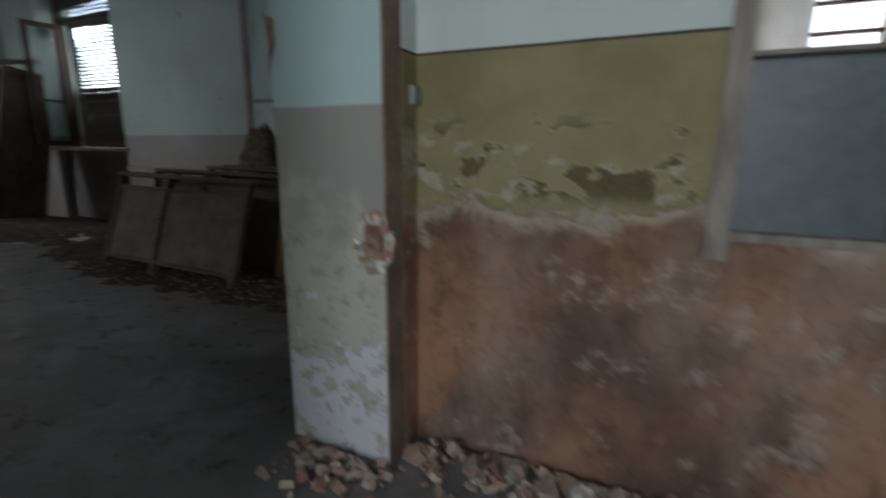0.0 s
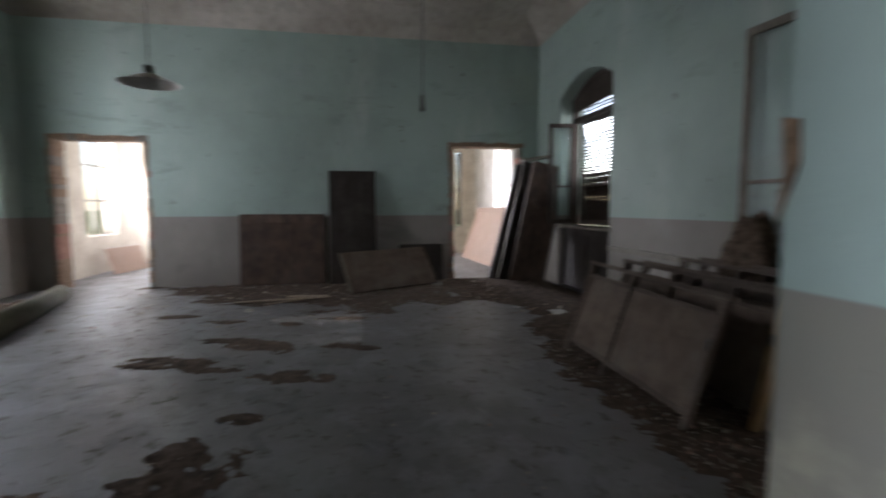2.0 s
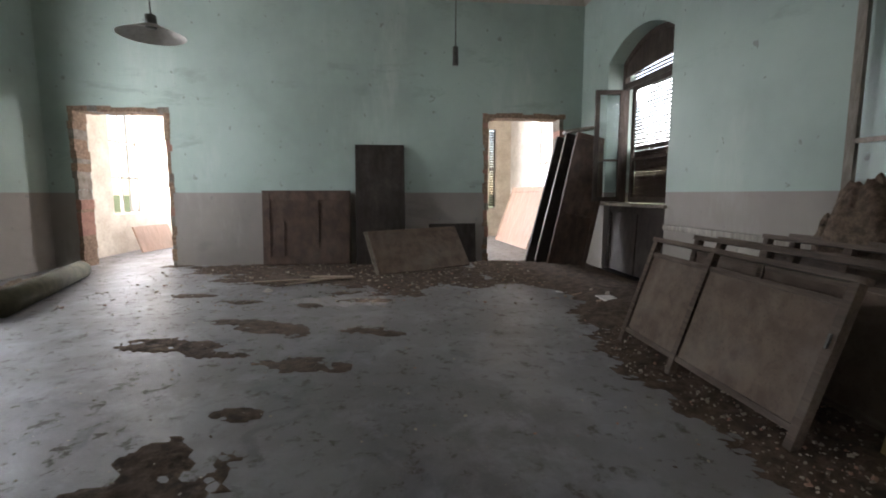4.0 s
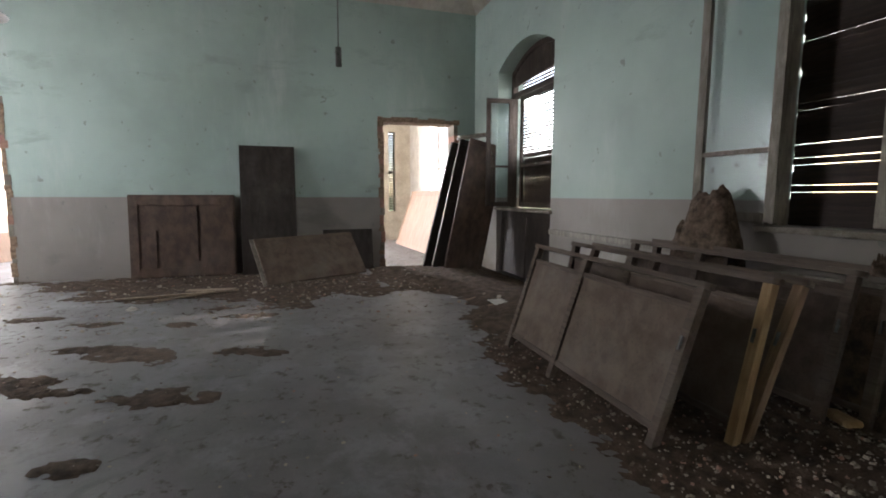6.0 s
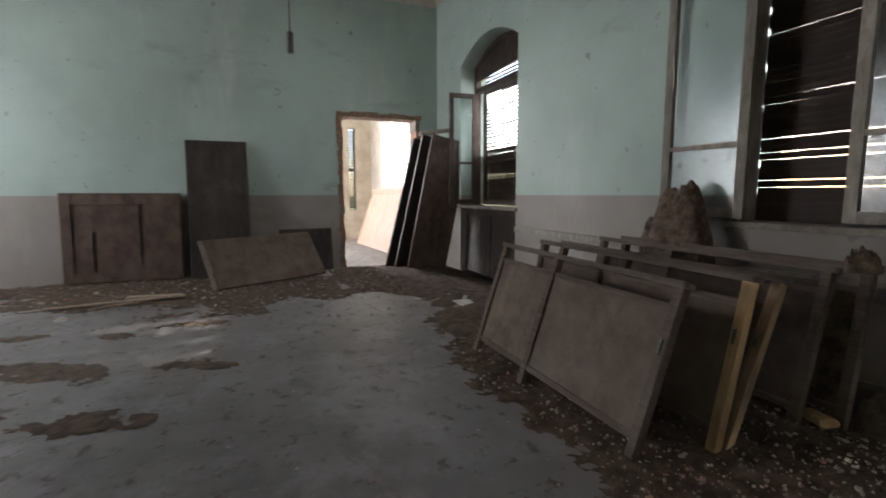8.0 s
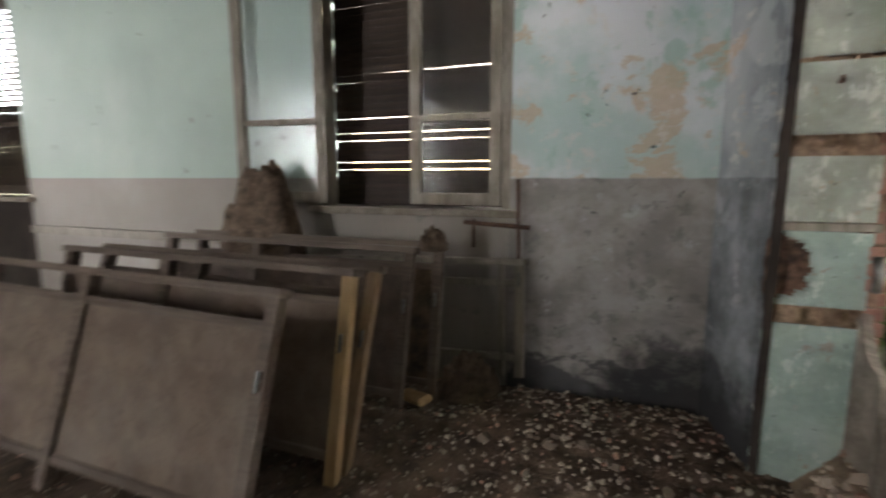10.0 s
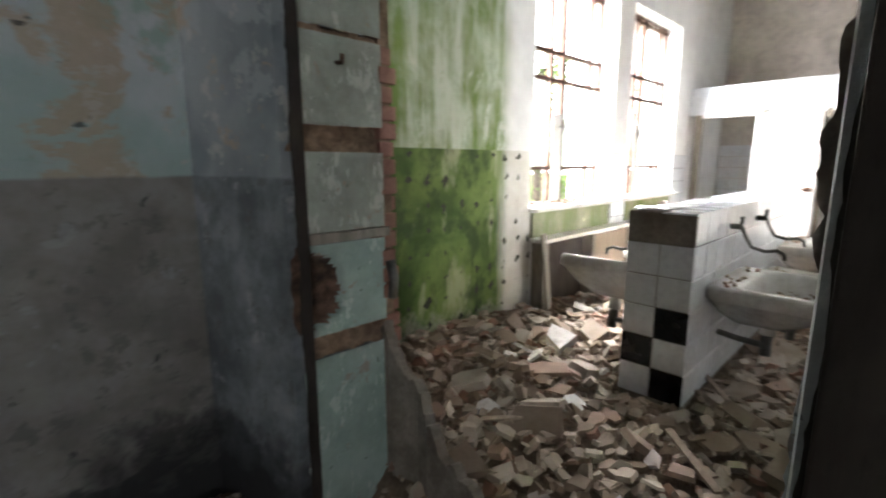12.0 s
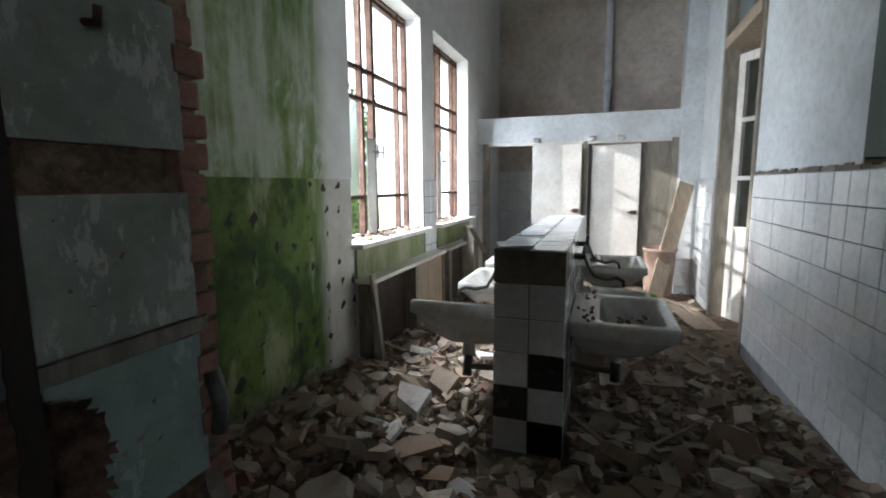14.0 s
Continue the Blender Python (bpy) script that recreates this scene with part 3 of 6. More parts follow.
room_box("floor_bath", -0.9, 5.8, BATH_S, BATH_N, 0.0, BATH_Z, M_RUBFLOOR, "raised washroom floor under dirt and rubble", "floor")
# unseen entry walls, their openings added for the two fill lamps
wall_with_holes("wall_entry_south", "x", -3.0, -3.3, -0.9, 5.2, -0.2, 5.6, [(-0.85, 0.6, 0.9, 2.9, 0)], M_OLIVE, "unseen plain wall behind the entry with an added opening")
wall_with_holes("wall_entry_east", "y", 4.6, 4.9, -3.0, 1.83, -0.2, 5.6, [(-1.4, 0.4, 0.9, 2.9, 0)], M_OLIVE, "unseen plain wall beside the entry with an added opening")
wall_with_holes("wall_far_west", "y", -15.9, -16.3, -5.7, 5.2, -0.2, 5.6, [(-5.0, -3.6, 1.0, 3.3, 0), (-2.6, -1.4, 1.0, 3.3, 0), (0.7, 2.1, 1.0, 3.3, 0), (3.98, 4.2, 0.9, 3.4, 0)], M_CREAM, "cream plaster wall with windows")
room_box("wall_far_inner", -10.66, -10.641, SY, NY, 2.9, 4.4, M_CREAM, "cream plaster back of the partition")
room_box("ceiling_west", -16.3, -10.64, -5.7, 5.2, 4.4, 4.6, M_CEIL, "plaster ceiling of the far room", "ceiling")

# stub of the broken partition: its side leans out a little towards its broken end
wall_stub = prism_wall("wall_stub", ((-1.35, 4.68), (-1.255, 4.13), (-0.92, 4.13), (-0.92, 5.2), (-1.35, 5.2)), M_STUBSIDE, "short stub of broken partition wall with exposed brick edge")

# coved ceiling of the ward
cb = bmesh.new()
ring = [[cb.verts.new(p) for p in ((x0, y0, z), (x1, y0, z), (x1, y1, z), (x0, y1, z))] for x0, x1, y0, y1, z in (
    (WX, -1.2, SY, NY, 4.98), (WX + 0.15, -1.35, SY + 0.15, NY - 0.15, 5.2), (WX + 0.5, -1.7, SY + 0.5, NY - 0.5, 5.42), (WX + 1.3, -2.5, SY + 1.3, NY - 1.3, 5.55))]
for r0, r1 in zip(ring, ring[1:]):
    for i in range(4):
        cb.faces.new([r0[i], r0[(i + 1) % 4], r1[(i + 1) % 4], r1[i]])
cb.faces.new(ring[-1])
structure(part("ceiling", cb, M_CEIL), "stained coved plaster ceiling", "ceiling")
room_box("ceiling_slab", -10.3, 6.2, -5.7, 5.3, 5.6, 5.8, M_CEIL, "high plaster ceiling over the washroom and entry", "ceiling")
ground_bm = bmesh.new()
bmesh.ops.create_grid(ground_bm, x_segments=8, y_segments=8, size=600)
for v in ground_bm.verts:
    v.co.z = -0.35
structure(part("ground", ground_bm, M_GRASS), "rough green ground outside", "ground")
# bright hazy sky far beyond the washroom windows
k = Mat("bright_haze", 1.0)
k.b.inputs["Emission Color"].default_value = (0.95, 0.98, 1.0, 1)
k.b.inputs["Emission Strength"].default_value = 2.5
room_box("backdrop", 70, 70.5, 5, 95, -1, 60, k.done((0.8, 0.8, 0.8)), "bright hazy sky beyond the trees", "sky")

# ---- the ward: windows with casements and roller shutters ----


def stick(name, a, b, w, d, material, parent=None, label="", up=(0, 0, 1), bevel=0.004):
    """A squared bar from a to b."""
    a, b = Vector(a), Vector(b)
    z = (b - a).normalized()
    x = Vector(up).cross(z)
    x = x.normalized() if x.length > 1e-4 else Vector((1, 0, 0))
    m = Matrix((x, z.cross(x), z)).transposed().to_4x4()
    m.translation = a
    return box(name, -w / 2, w / 2, -d / 2, d / 2, 0, (b - a).length, material, parent, label, bevel, m)


def tube(name, points, r, material, parent=None, label="", n=10):
    """A round pipe along points, as a mesh."""
    bm = bmesh.new()
    pts = [Vector(p) for p in points]
    last = None
    side = None
    for i, p in enumerate(pts):
        way = (pts[min(i + 1, len(pts) - 1)] - pts[max(i - 1, 0)]).normalized()
        if side is None:
            side = way.orthogonal().normalized()
        side = (side - way * side.dot(way)).normalized()
        up = way.cross(side)
        ring = [bm.verts.new(p + r * (math.cos(2 * math.pi * j / n) * side + math.sin(2 * math.pi * j / n) * up)) for j in range(n)]
        if last:
            for j in range(n):
                bm.faces.new([last[j], last[(j + 1) % n], ring[(j + 1) % n], ring[j]])
        else:
            bm.faces.new(ring)
        last = ring
    bm.faces.new(last)
    return part(name, bm, material, parent, label, True)


def casement(parent, x0, x1, z0, z1, split, m, material, pane_material):
    """One window leaf in the xz plane of the pose m: stiles, rails and two panes."""
    leaf = new("casement")
    leaf.parent = parent
    leaf.matrix_local = m
    w, d = 0.078, 0.045
    for nm, a in (("stile", (x0, x0 + w, z0, z1)), ("stile", (x1 - w, x1, z0, z1)), ("rail", (x0 + w, x1 - w, z0, z0 + 0.08)),
                  ("rail", (x0 + w, x1 - w, z1 - w, z1)), ("rail", (x0 + w, x1 - w, split, split + 0.04))):
        box(nm, a[0], a[1], -d / 2, d / 2, a[2], a[3], material, leaf, "", 0.006)
    for lo, hi in ((z0 + 0.08, split), (split + 0.04, z1 - w)):
        pane = box("pane", x0 + w - 0.005, x1 - w + 0.005, -0.003, 0.003, lo - 0.005, hi + 0.005, pane_material, leaf)
        pane.visible_shadow = False
    return leaf


def arched_window(name, hole, label, left_turn, lit_from, leaf_mat, frame_mat, depth, meet, pane_mat, tz, split, leaf_width):
    x0, x1, z0, spring, rise = hole
    fy = NY + depth
    win = thing(name, pose((x0 + x1) / 2, fy, z0), label, "window")
    tagged(win, kind="structure")
    half = (x1 - x0) / 2
    for s in (-1, 1):
        xa, xb = sorted((s * half, s * (half - 0.07)))
        box("window_frame", xa, xb, -0.05, 0.05, 0, spring - z0 + 0.05, frame_mat, win, "", 0.006)
    box("transom", -half + 0.07, half - 0.07, -0.055, 0.055, tz, tz + 0.09, frame_mat, win, "", 0.006)
    # arched head: fixed boards behind a curved rail
    bm = bmesh.new()
    n = 14
    for y0, y1, drop in ((-0.05, 0.05, 0.09),):
        prev = None
        for i in range(n + 1):
            u = 2 * i / n - 1
            top = spring - z0 + rise * (1 - u * u) + 0.01
            row = [bm.verts.new((u * half, y, top - d)) for y in (y0, y1) for d in (0, drop)]
            if prev:
                for a, b in ((0, 1), (1, 3), (3, 2), (2, 0)):
                    bm.faces.new([prev[a], prev[b], row[b], row[a]])
            prev = row
    part("arched_rail", bm, frame_mat, win)
    if lit_from:
        # boarded head of the arch, above a slit of daylight
        bm = bmesh.new()
        prev = None
        for i in range(n + 1):
            u = 2 * i / n - 1
            row = [bm.verts.new((u * (half - 0.02), y, h)) for y in (-0.02, 0.0) for h in (tz + 0.24 + 0.04 * u, max(tz + 0.29, spring - z0 + rise * (1 - u * u) - 0.07))]
            if prev:
                for a, b in ((0, 1), (1, 3), (3, 2), (2, 0)):
                    bm.faces.new([prev[a], prev[b], row[b], row[a]])
            prev = row
        part("head_board", bm, frame_mat, win)
    else:
        pane = box("pane", -half + 0.06, half - 0.06, -0.004, 0.004, tz + 0.09, spring - z0 + rise, M_GLASS, win)
        pane.visible_shadow = False
    # wooden roller shutter outside the glass
    rng = random.Random(round(x0 * 10))
    shutter = new("roller_shutter")
    shutter.parent = win
    shutter.matrix_local = pose(0, 0.17, 0)
    pitch = 0.052
    me = mesh_of("slat", (lambda b: (bm_box(b, -half, half, -0.003, 0.003, 0.0, 0.0525), b)[1])(bmesh.new()), M_SLAT)
    me_thin = mesh_of("slat", (lambda b: (bm_box(b, -half, half, -0.005, 0.005, 0.0, 0.033), b)[1])(bmesh.new()), M_SLAT)
    z = 0.0
    top = spring - z0 + rise
    while z < top:
        open_part = lit_from is not None and lit_from[0] < z < lit_from[1]
        s = new("slat", me_thin if open_part else me)
        s.parent = shutter
        s.matrix_local = pose(rng.uniform(-0.01, 0.01), 0, z, rng.uniform(-3, 3), rng.uniform(-0.5, 0.5) if open_part else rng.uniform(-0.1, 0.1), 0)
        z += 0.058 + rng.uniform(-0.004, 0.01) if open_part else pitch + (rng.uniform(0.0015, 0.0038) if rng.random() < 0.3 else 0)
    cx0, cx1 = -half + 0.075, half - 0.075
    casement(win, meet, cx1, 0.02, tz - 0.01, split, pose(0, -0.03, 0), leaf_mat, pane_mat)
    hinge = -depth - 0.03 if depth < 0.2 else -0.07
    casement(win, 0.0, leaf_width, 0.02, tz - 0.01, split, pose(cx0 + 0.04, hinge, 0, 0, 0, left_turn), leaf_mat, pane_mat)
    sill = box("window_sill", -half - 0.05, half + 0.05, -depth - 0.05, 0.05, -0.05, -0.002, M_CEMENT, win, "", 0.01)
    return win


arched_window("window_1", W1, "arched window with dark frame, open leaf and broken shutter", -96, (0.93, 2.25), M_DARKWOOD, M_DARKWOOD, 0.32, -0.6, M_GLASS, 1.95, 0.72, 0.5)
arched_window("window_2", W2, "arched window with dirty cream casements and closed shutter", -174, None, M_PALEWOOD, M_PALEWOOD, 0.1, 0.005, M_FROST, 2.08, 0.57, 0.72)

# ---- the ward: leaning wooden screens ----


def screen(m, label, length=1.78, height=0.97, panel=M_SCREENPANEL, rail=M_GREYWOOD, end=None, bare=False):
    """A low wooden bed screen: three posts, rails, two panels and an open slot under the top rail."""
    ob = thing("wooden_screen", m, label, "screen", "stacked wooden screens")
    t = 0.028
    mid = 0.41 * length
    for i, x in enumerate((0.03, mid, length - 0.03)):
        post = box("post", x - 0.028, x + 0.028, -t, t, 0.0 if i != 1 else -0.02, height - 0.035, end if (end and i == 2) else rail, ob, "pale bare pine post" if end and i == 2 else "", 0.005)
    bm = bmesh.new()
    bm_box(bm, -0.025, length + 0.025, -0.04, 0.04, height - 0.035, height)
    ends = [e for e in bm.edges if abs(e.verts[0].co.x - e.verts[1].co.x) < 1e-6 and abs(e.verts[0].co.y - e.verts[1].co.y) < 1e-6]
    bmesh.ops.bevel(bm, geom=ends, offset=0.03, segments=4, profile=0.5, affect="EDGES")
    part("top_rail", bm, rail, ob)
    for lo, hi in ((0.10, 0.14), (height - 0.17, height - 0.13)):
        for a, b in ((0.058, mid - 0.028), (mid + 0.028, length - 0.058)):
            box("rail", a, b, -0.02, 0.02, lo, hi, rail, ob, "", 0.004)
    for a, b in ((0.058, mid - 0.028), (mid + 0.028, length - 0.058)):
        if bare and a > 0.5:
            continue
        box("panel", a, b, -0.007, 0.007, 0.14, height - 0.17, panel, ob)
    if not bare:
        for x in (0.72,):
            box("block", x, x + 0.05, -0.018, 0.018, height - 0.13, height - 0.035, rail, ob)
    if bare:
        box("upright", length - 0.16, length - 0.125, -0.018, 0.018, 0.0, height - 0.035, rail, ob, "", 0.004)
    bolt = tube("bolt", ((length - 0.03, -t - 0.012, 0.62), (length - 0.03, -t + 0.004, 0.62)), 0.008, M_IRON, ob)
    box("hook", length - 0.036, length - 0.024, -t - 0.018, -t - 0.004, 0.58, 0.66, M_IRON, ob)
    return ob


def lean(x, y, z, x1, y1, z1, tilt):
    """A pose whose x axis runs from one foot to the other, leaning back by tilt degrees."""
    a, b = Vector((x, y, z)), Vector((x1, y1, z1))
    ux = (b - a).normalized()
    uz = (Vector((0, 0, 1)) - ux * ux.z).normalized()
    m = Matrix((ux, uz.cross(ux), uz)).transposed().to_4x4()
    m.translation = a
    return m @ pose(0, 0, 0, -tilt, 0, 0)


screen(lean(-4.95, 2.955, 0.03, -3.09, 2.965, 0.0, 18), "grey weathered wooden screen leaning on the others", 1.86, 0.98)
screen(lean(-4.82, 3.36, 0.06, -2.94, 3.38, 0.04, 12), "wooden screen with one bare yellow pine end post", 1.88, 0.95, end=M_RAWWOOD)
screen(lean(-4.82, 3.43, 0.05, -2.93, 3.45, 0.03, 21), "brown wooden screen leaning behind the pine-ended one", 1.89, 0.98, end=M_POST)
screen(lean(-4.8, 3.98, 0.06, -2.94, 4.03, 0.04, 13), "dark wooden screen in the stack near the window", 1.86, 0.96, panel=M_DARKPANEL)
screen(lean(-4.66, 4.19, 0.06, -2.8, 4.22, 0.05, 8), "dark wooden screen crusted with earth", 1.86, 0.96, panel=M_MUDPANEL)
screen(lean(-4.0, 4.49, 0.1, -2.34, 4.55, 0.15, 4), "pale open wooden frame without a panel against the wall", 1.66, 0.74, rail=M_PALEWOOD, bare=True)

room_box("baseboard", -7.1, -4.75, NY - 0.07, NY, 0.86, 0.93, M_PALEWOOD, "pale dusty ledge along the wall", "trim")

lump = bmesh.new()
bm_box(lump, -0.11, 0.1, -0.045, 0.05, 0, 0.045)
bmesh.ops.bevel(lump, geom=lump.edges[:], offset=0.012, segments=1, affect="EDGES")
for q in lump.verts:
    q.co += Vector((0.05 * noise.noise(q.co * 9), 0.03 * noise.noise(q.co * 9 + Vector((4, 0, 0))), 0.02 * noise.noise(q.co * 12)))
lump_ob = part("timber_stub", lump, M_RAWWOOD)
lump_ob.matrix_world = pose(-2.9, 4.14, 0.09, 4, -8, -24)
tagged(lump_ob, "short broken stub of pale pine lying on the dirt", "timber")

# window bracket and pipe beside the second window
bracket = thing("iron_bracket", pose(-2.42, 4.66, 1.02), "rusty iron bar and bracket fixed under the window", "bracket")
tube("bar", ((-0.34, -0.04, 0.08), (0.08, -0.06, 0.06)), 0.014, M_RUST, bracket)
tube("upright", ((0.02, -0.05, -0.3), (0.0, -0.04, 0.35)), 0.011, M_RUST, bracket)
tube("upright", ((-0.28, -0.03, -0.08), (-0.28, -0.03, 0.1)), 0.01, M_RUST, bracket)

# ---- earth, grit and heaps ----


def heap(name, cx, cy, r, h, z, label, material=M_HEAP, squash=1.0, seed=1.0, power=1.0):
    bm = bmesh.new()
    n, rings = 48, 16
    top = bm.verts.new((cx, cy, z + h * (1 + 0.05 * noise.noise((seed, 0, 0)))))
    last = None
    for k in range(1, rings + 1):
        ring = []
        for j in range(n):
            a = 2 * math.pi * j / n
            f = k / rings
            rr = r * f * (1 + 0.3 * noise.noise((math.cos(a) * 1.3 + seed, math.sin(a) * 1.3, f)))
            x, y = cx + rr * math.cos(a), cy + rr * math.sin(a) * squash
            zz = z + h * (1 - f ** power) + 0.09 * h * noise.noise((x * 6, y * 6, seed)) + 0.06 * noise.noise((x * 14, y * 14, f * 6)) + 0.05 * noise.noise((x * 40, y * 40, f * 14))
            ring.append(bm.verts.new((x, y, zz if k < rings else z - 0.03)))
        for j in range(n):
            if last is None:
                bm.faces.new([top, ring[j], ring[(j + 1) % n]])
            else:
                bm.faces.new([last[j], ring[j], ring[(j + 1) % n], last[(j + 1) % n]])
        last = ring
    return tagged(part(name, bm, material, None, "", True), label, "heap")


heap("earth_mound", -4.16, 4.42, 0.4, 1.38, 0.08, "tall rounded mound of crumbled brown earth against the wall", squash=0.55, seed=5.3, power=3.4)
heap("earth_mound", -4.5, 4.46, 0.22, 1.12, 0.08, "lower mound of crumbled brown earth beside the tall one", squash=0.6, seed=8.9, power=2.2)
tagged(stick("splinter", (-4.5, 4.5, 0.95), (-4.46, 4.6, 1.46), 0.05, 0.02, M_DARKWOOD), "dark splintered board standing in the earth", "board")
heap("earth_clump", -2.66, 4.4, 0.2, 0.2, 0.1, "crumbly brown earth clump beside the screens", seed=7.7, power=2.0)
heap("earth_clump", -2.86, 4.34, 0.09, 0.08, 0.985, "small clump of earth lying on a screen", seed=9.1, power=2.0)


def inside(x, y, poly):
    """Signed distance to a polygon, positive inside."""
    best, odd = 1e9, False
    for (ax, ay), (bx, by) in zip(poly, poly[1:] + poly[:1]):
        if (ay > y) != (by > y) and x < (bx - ax) * (y - ay) / (by - ay) + ax:
            odd = not odd
        dx, dy = bx - ax, by - ay
        t = max(0, min(1, ((x - ax) * dx + (y - ay) * dy) / (dx * dx + dy * dy)))
        best = min(best, math.hypot(x - ax - t * dx, y - ay - t * dy))
    return best if odd else -best


DIRT_EAST = [(-10.3, 2.3), (-8.1, 2.4), (-7.2, 3.3), (-5.8, 2.85), (-4.75, 2.6), (-3.9, 2.65), (-3.3, 2.75), (-2.6, 2.9), (-1.6, 2.7), (-1.0, 2.6), (-0.85, 4.8), (-10.3, 4.8)]
DIRT_WEST = [(-10.3, -3.1), (-9.6, -2.8), (-8.6, -1.7), (-7.9, -0.6), (-7.4, 1.2), (-8.1, 2.4), (-10.3, 2.5)]
BLOBS = [(-7.45, -1.75, 0.14, 0.34), (-5.3, -0.95, 0.2, 0.55), (-5.75, -0.25, 0.22, 0.36), (-4.72, 0.12, 0.17, 0.45), (-5.6, 0.5, 0.13, 0.2), (-5.45, 0.85, 0.08, 0.17),
         (-6.7, -0.1, 0.13, 0.25), (-3.86, -0.1, 0.12, 0.16), (-3.45, -0.3, 0.26, 0.3), (-3.05, -0.2, 0.26, 0.35), (-3.0, -0.9, 0.14, 0.3), (-6.0, -0.6, 0.1, 0.4),
         (-6.9, 0.6, 0.1, 0.35), (-7.0, -1.0, 0.1, 0.3), (-5.0, -0.5, 0.12, 0.4)]


def soil_depth(x, y):
    e, w = inside(x, y, DIRT_EAST), inside(x, y, DIRT_WEST)
    rag = 0.28 * noise.noise((x * 1.6, y * 1.6, 0)) + 0.16 * noise.noise((x * 4.5, y * 4.5, 2)) + 0.1 * noise.noise((x * 11, y * 11, 5)) + 0.07 * noise.noise((x * 27, y * 27, 8))
    d = min(e + rag * 0.8, 1.2) * 0.1 if e > -0.6 else -0.06
    dw = min(w * 0.4 + rag * 1.1 + 0.03, 0.25) * 0.06
    d = max(d, dw)
    for bx, by, rx, ry in BLOBS:
        q = 1 - math.hypot((x - bx - 0.2 * (y - by)) / rx, (y - by) / ry) + 3.0 * rag
        d = max(d, min(q, 0.5) * 0.018)
    if y > 3.9 and x > -5:
        d += 0.03
    return min(d, 0.12) + (0.012 * noise.noise((x * 9, y * 9, 1)) + 0.008 * noise.noise((x * 25, y * 25, 3)) if d > 0.004 else 0)


verts, faces, row = [], [], {}
NX, NYC, STEP = 295, 252, 0.032
gx = [WX + 0.01 + i * STEP for i in range(NX)]
gy = [-3.4 + j * STEP for j in range(NYC)]
for j, y in enumerate(gy):
    for i, x in enumerate(gx):
        d = soil_depth(x, y)
        verts.append((x, min(y, NY - 0.002), d if d > 0 else -0.02))
for j in range(NYC - 1):
    for i in range(NX - 1):
        a = j * NX + i
        if max(verts[k][2] for k in (a, a + 1, a + NX, a + NX + 1)) > 0:
            faces.append((a, a + 1, a + NX + 1, a + NX))
soil_me = bpy.data.meshes.new("soil")
soil_me.from_pydata(verts, [], faces)
soil_me.materials.append(M_DIRT)
soil_me.shade_smooth()
tagged(new("soil", soil_me), "dark crumbly dirt drifted over the floor", "dirt", kind="stuff")


def shard(verts, faces, rng, centre, size, thick, tilt=25):
    """An irregular flat chip appended to a vertex and face list."""
    n = rng.randint(4, 6)
    m = Matrix.Translation(centre) @ Euler((radians(rng.gauss(0, tilt)), radians(rng.gauss(0, tilt)), rng.uniform(0, 6.3))).to_matrix().to_4x4()
    base = len(verts)
    ang = sorted(rng.uniform(0, 6.28) for _ in range(n))
    ang = [a * 0.4 + 0.6 * (6.28 * i / n) for i, a in enumerate(ang)]
    pts = [(size * rng.uniform(0.75, 1.15) * math.cos(a), size * rng.uniform(0.55, 0.95) * math.sin(a)) for a in ang]
    for z, k in ((-thick / 2, 1.0), (thick / 2, 0.9)):
        for x, y in pts:
            verts.append(m @ Vector((x * k, y * k, z + thick * rng.uniform(-0.12, 0.12))))
    faces.append(tuple(base + i for i in reversed(range(n))))
    faces.append(tuple(base + n + i for i in range(n)))
    for i in range(n):
        k = (i + 1) % n
        faces.append((base + i, base + k, base + n + k, base + n + i))


def stuff(name, verts, faces, material, label, category):
    me = bpy.data.meshes.new(name)
    me.from_pydata([tuple(v) for v in verts], [], faces)
    me.materials.append(material)
    return tagged(new(name, me), label, category, kind="stuff")


rng = random.Random(5)
v, f = [], []
while len(f) < 4200 * 7:
    x, y = rng.uniform(-5.4, -1.0), rng.uniform(2.5, 4.65)
    d = soil_depth(x, y)
    if d < 0.005 or rng.random() > 0.25 + 0.75 * max(0, (x + 4.5) / 3.3):
        continue
    s = rng.choice((0.005, 0.006, 0.008, 0.01, 0.015)) * rng.uniform(0.8, 1.3)
    shard(v, f, rng, (x, y, d + s * 0.25), s, s * 0.8, 30)
stuff("grit", v, f, M_PEBBLE, "pale grit and small stones over the dirt", "gravel")
v, f = [], []
for _ in range(3600):
    x, y = rng.uniform(-10.1, -1.5), rng.uniform(-3.2, 3.2)
    d = max(0, soil_depth(x, y))
    if d == 0 and rng.random() > 0.35:
        continue
    s = rng.choice((0.004, 0.005, 0.007, 0.011)) * rng.uniform(0.7, 1.2) * (2.4 if x < -6.5 else 1)
    shard(v, f, rng, (x, y, d + s * 0.2), s, s * 0.5, 12)
stuff("floor_crumbs", v, f, M_PEBBLE, "plaster crumbs scattered on the cement floor", "debris")
for i in range(60):
    v, f = [], []
    x, y = rng.uniform(-2.6, -1.0), rng.uniform(2.7, 4.1)
    s = rng.uniform(0.014, 0.042)
    shard(v, f, rng, (0, 0, 0), s, s * 0.9, 20)
    me = bpy.data.meshes.new("stone")
    me.from_pydata([tuple(q) for q in v], [], f)
    me.materials.append(M_STONE)
    st = tagged(new("stone", me), "pale broken stone lying on the dirt", "stone", "stones by the opening")
    st.location = (x, y, max(soil_depth(x, y), 0) + s * 0.2)

# ---- the ward: boards against the far wall ----


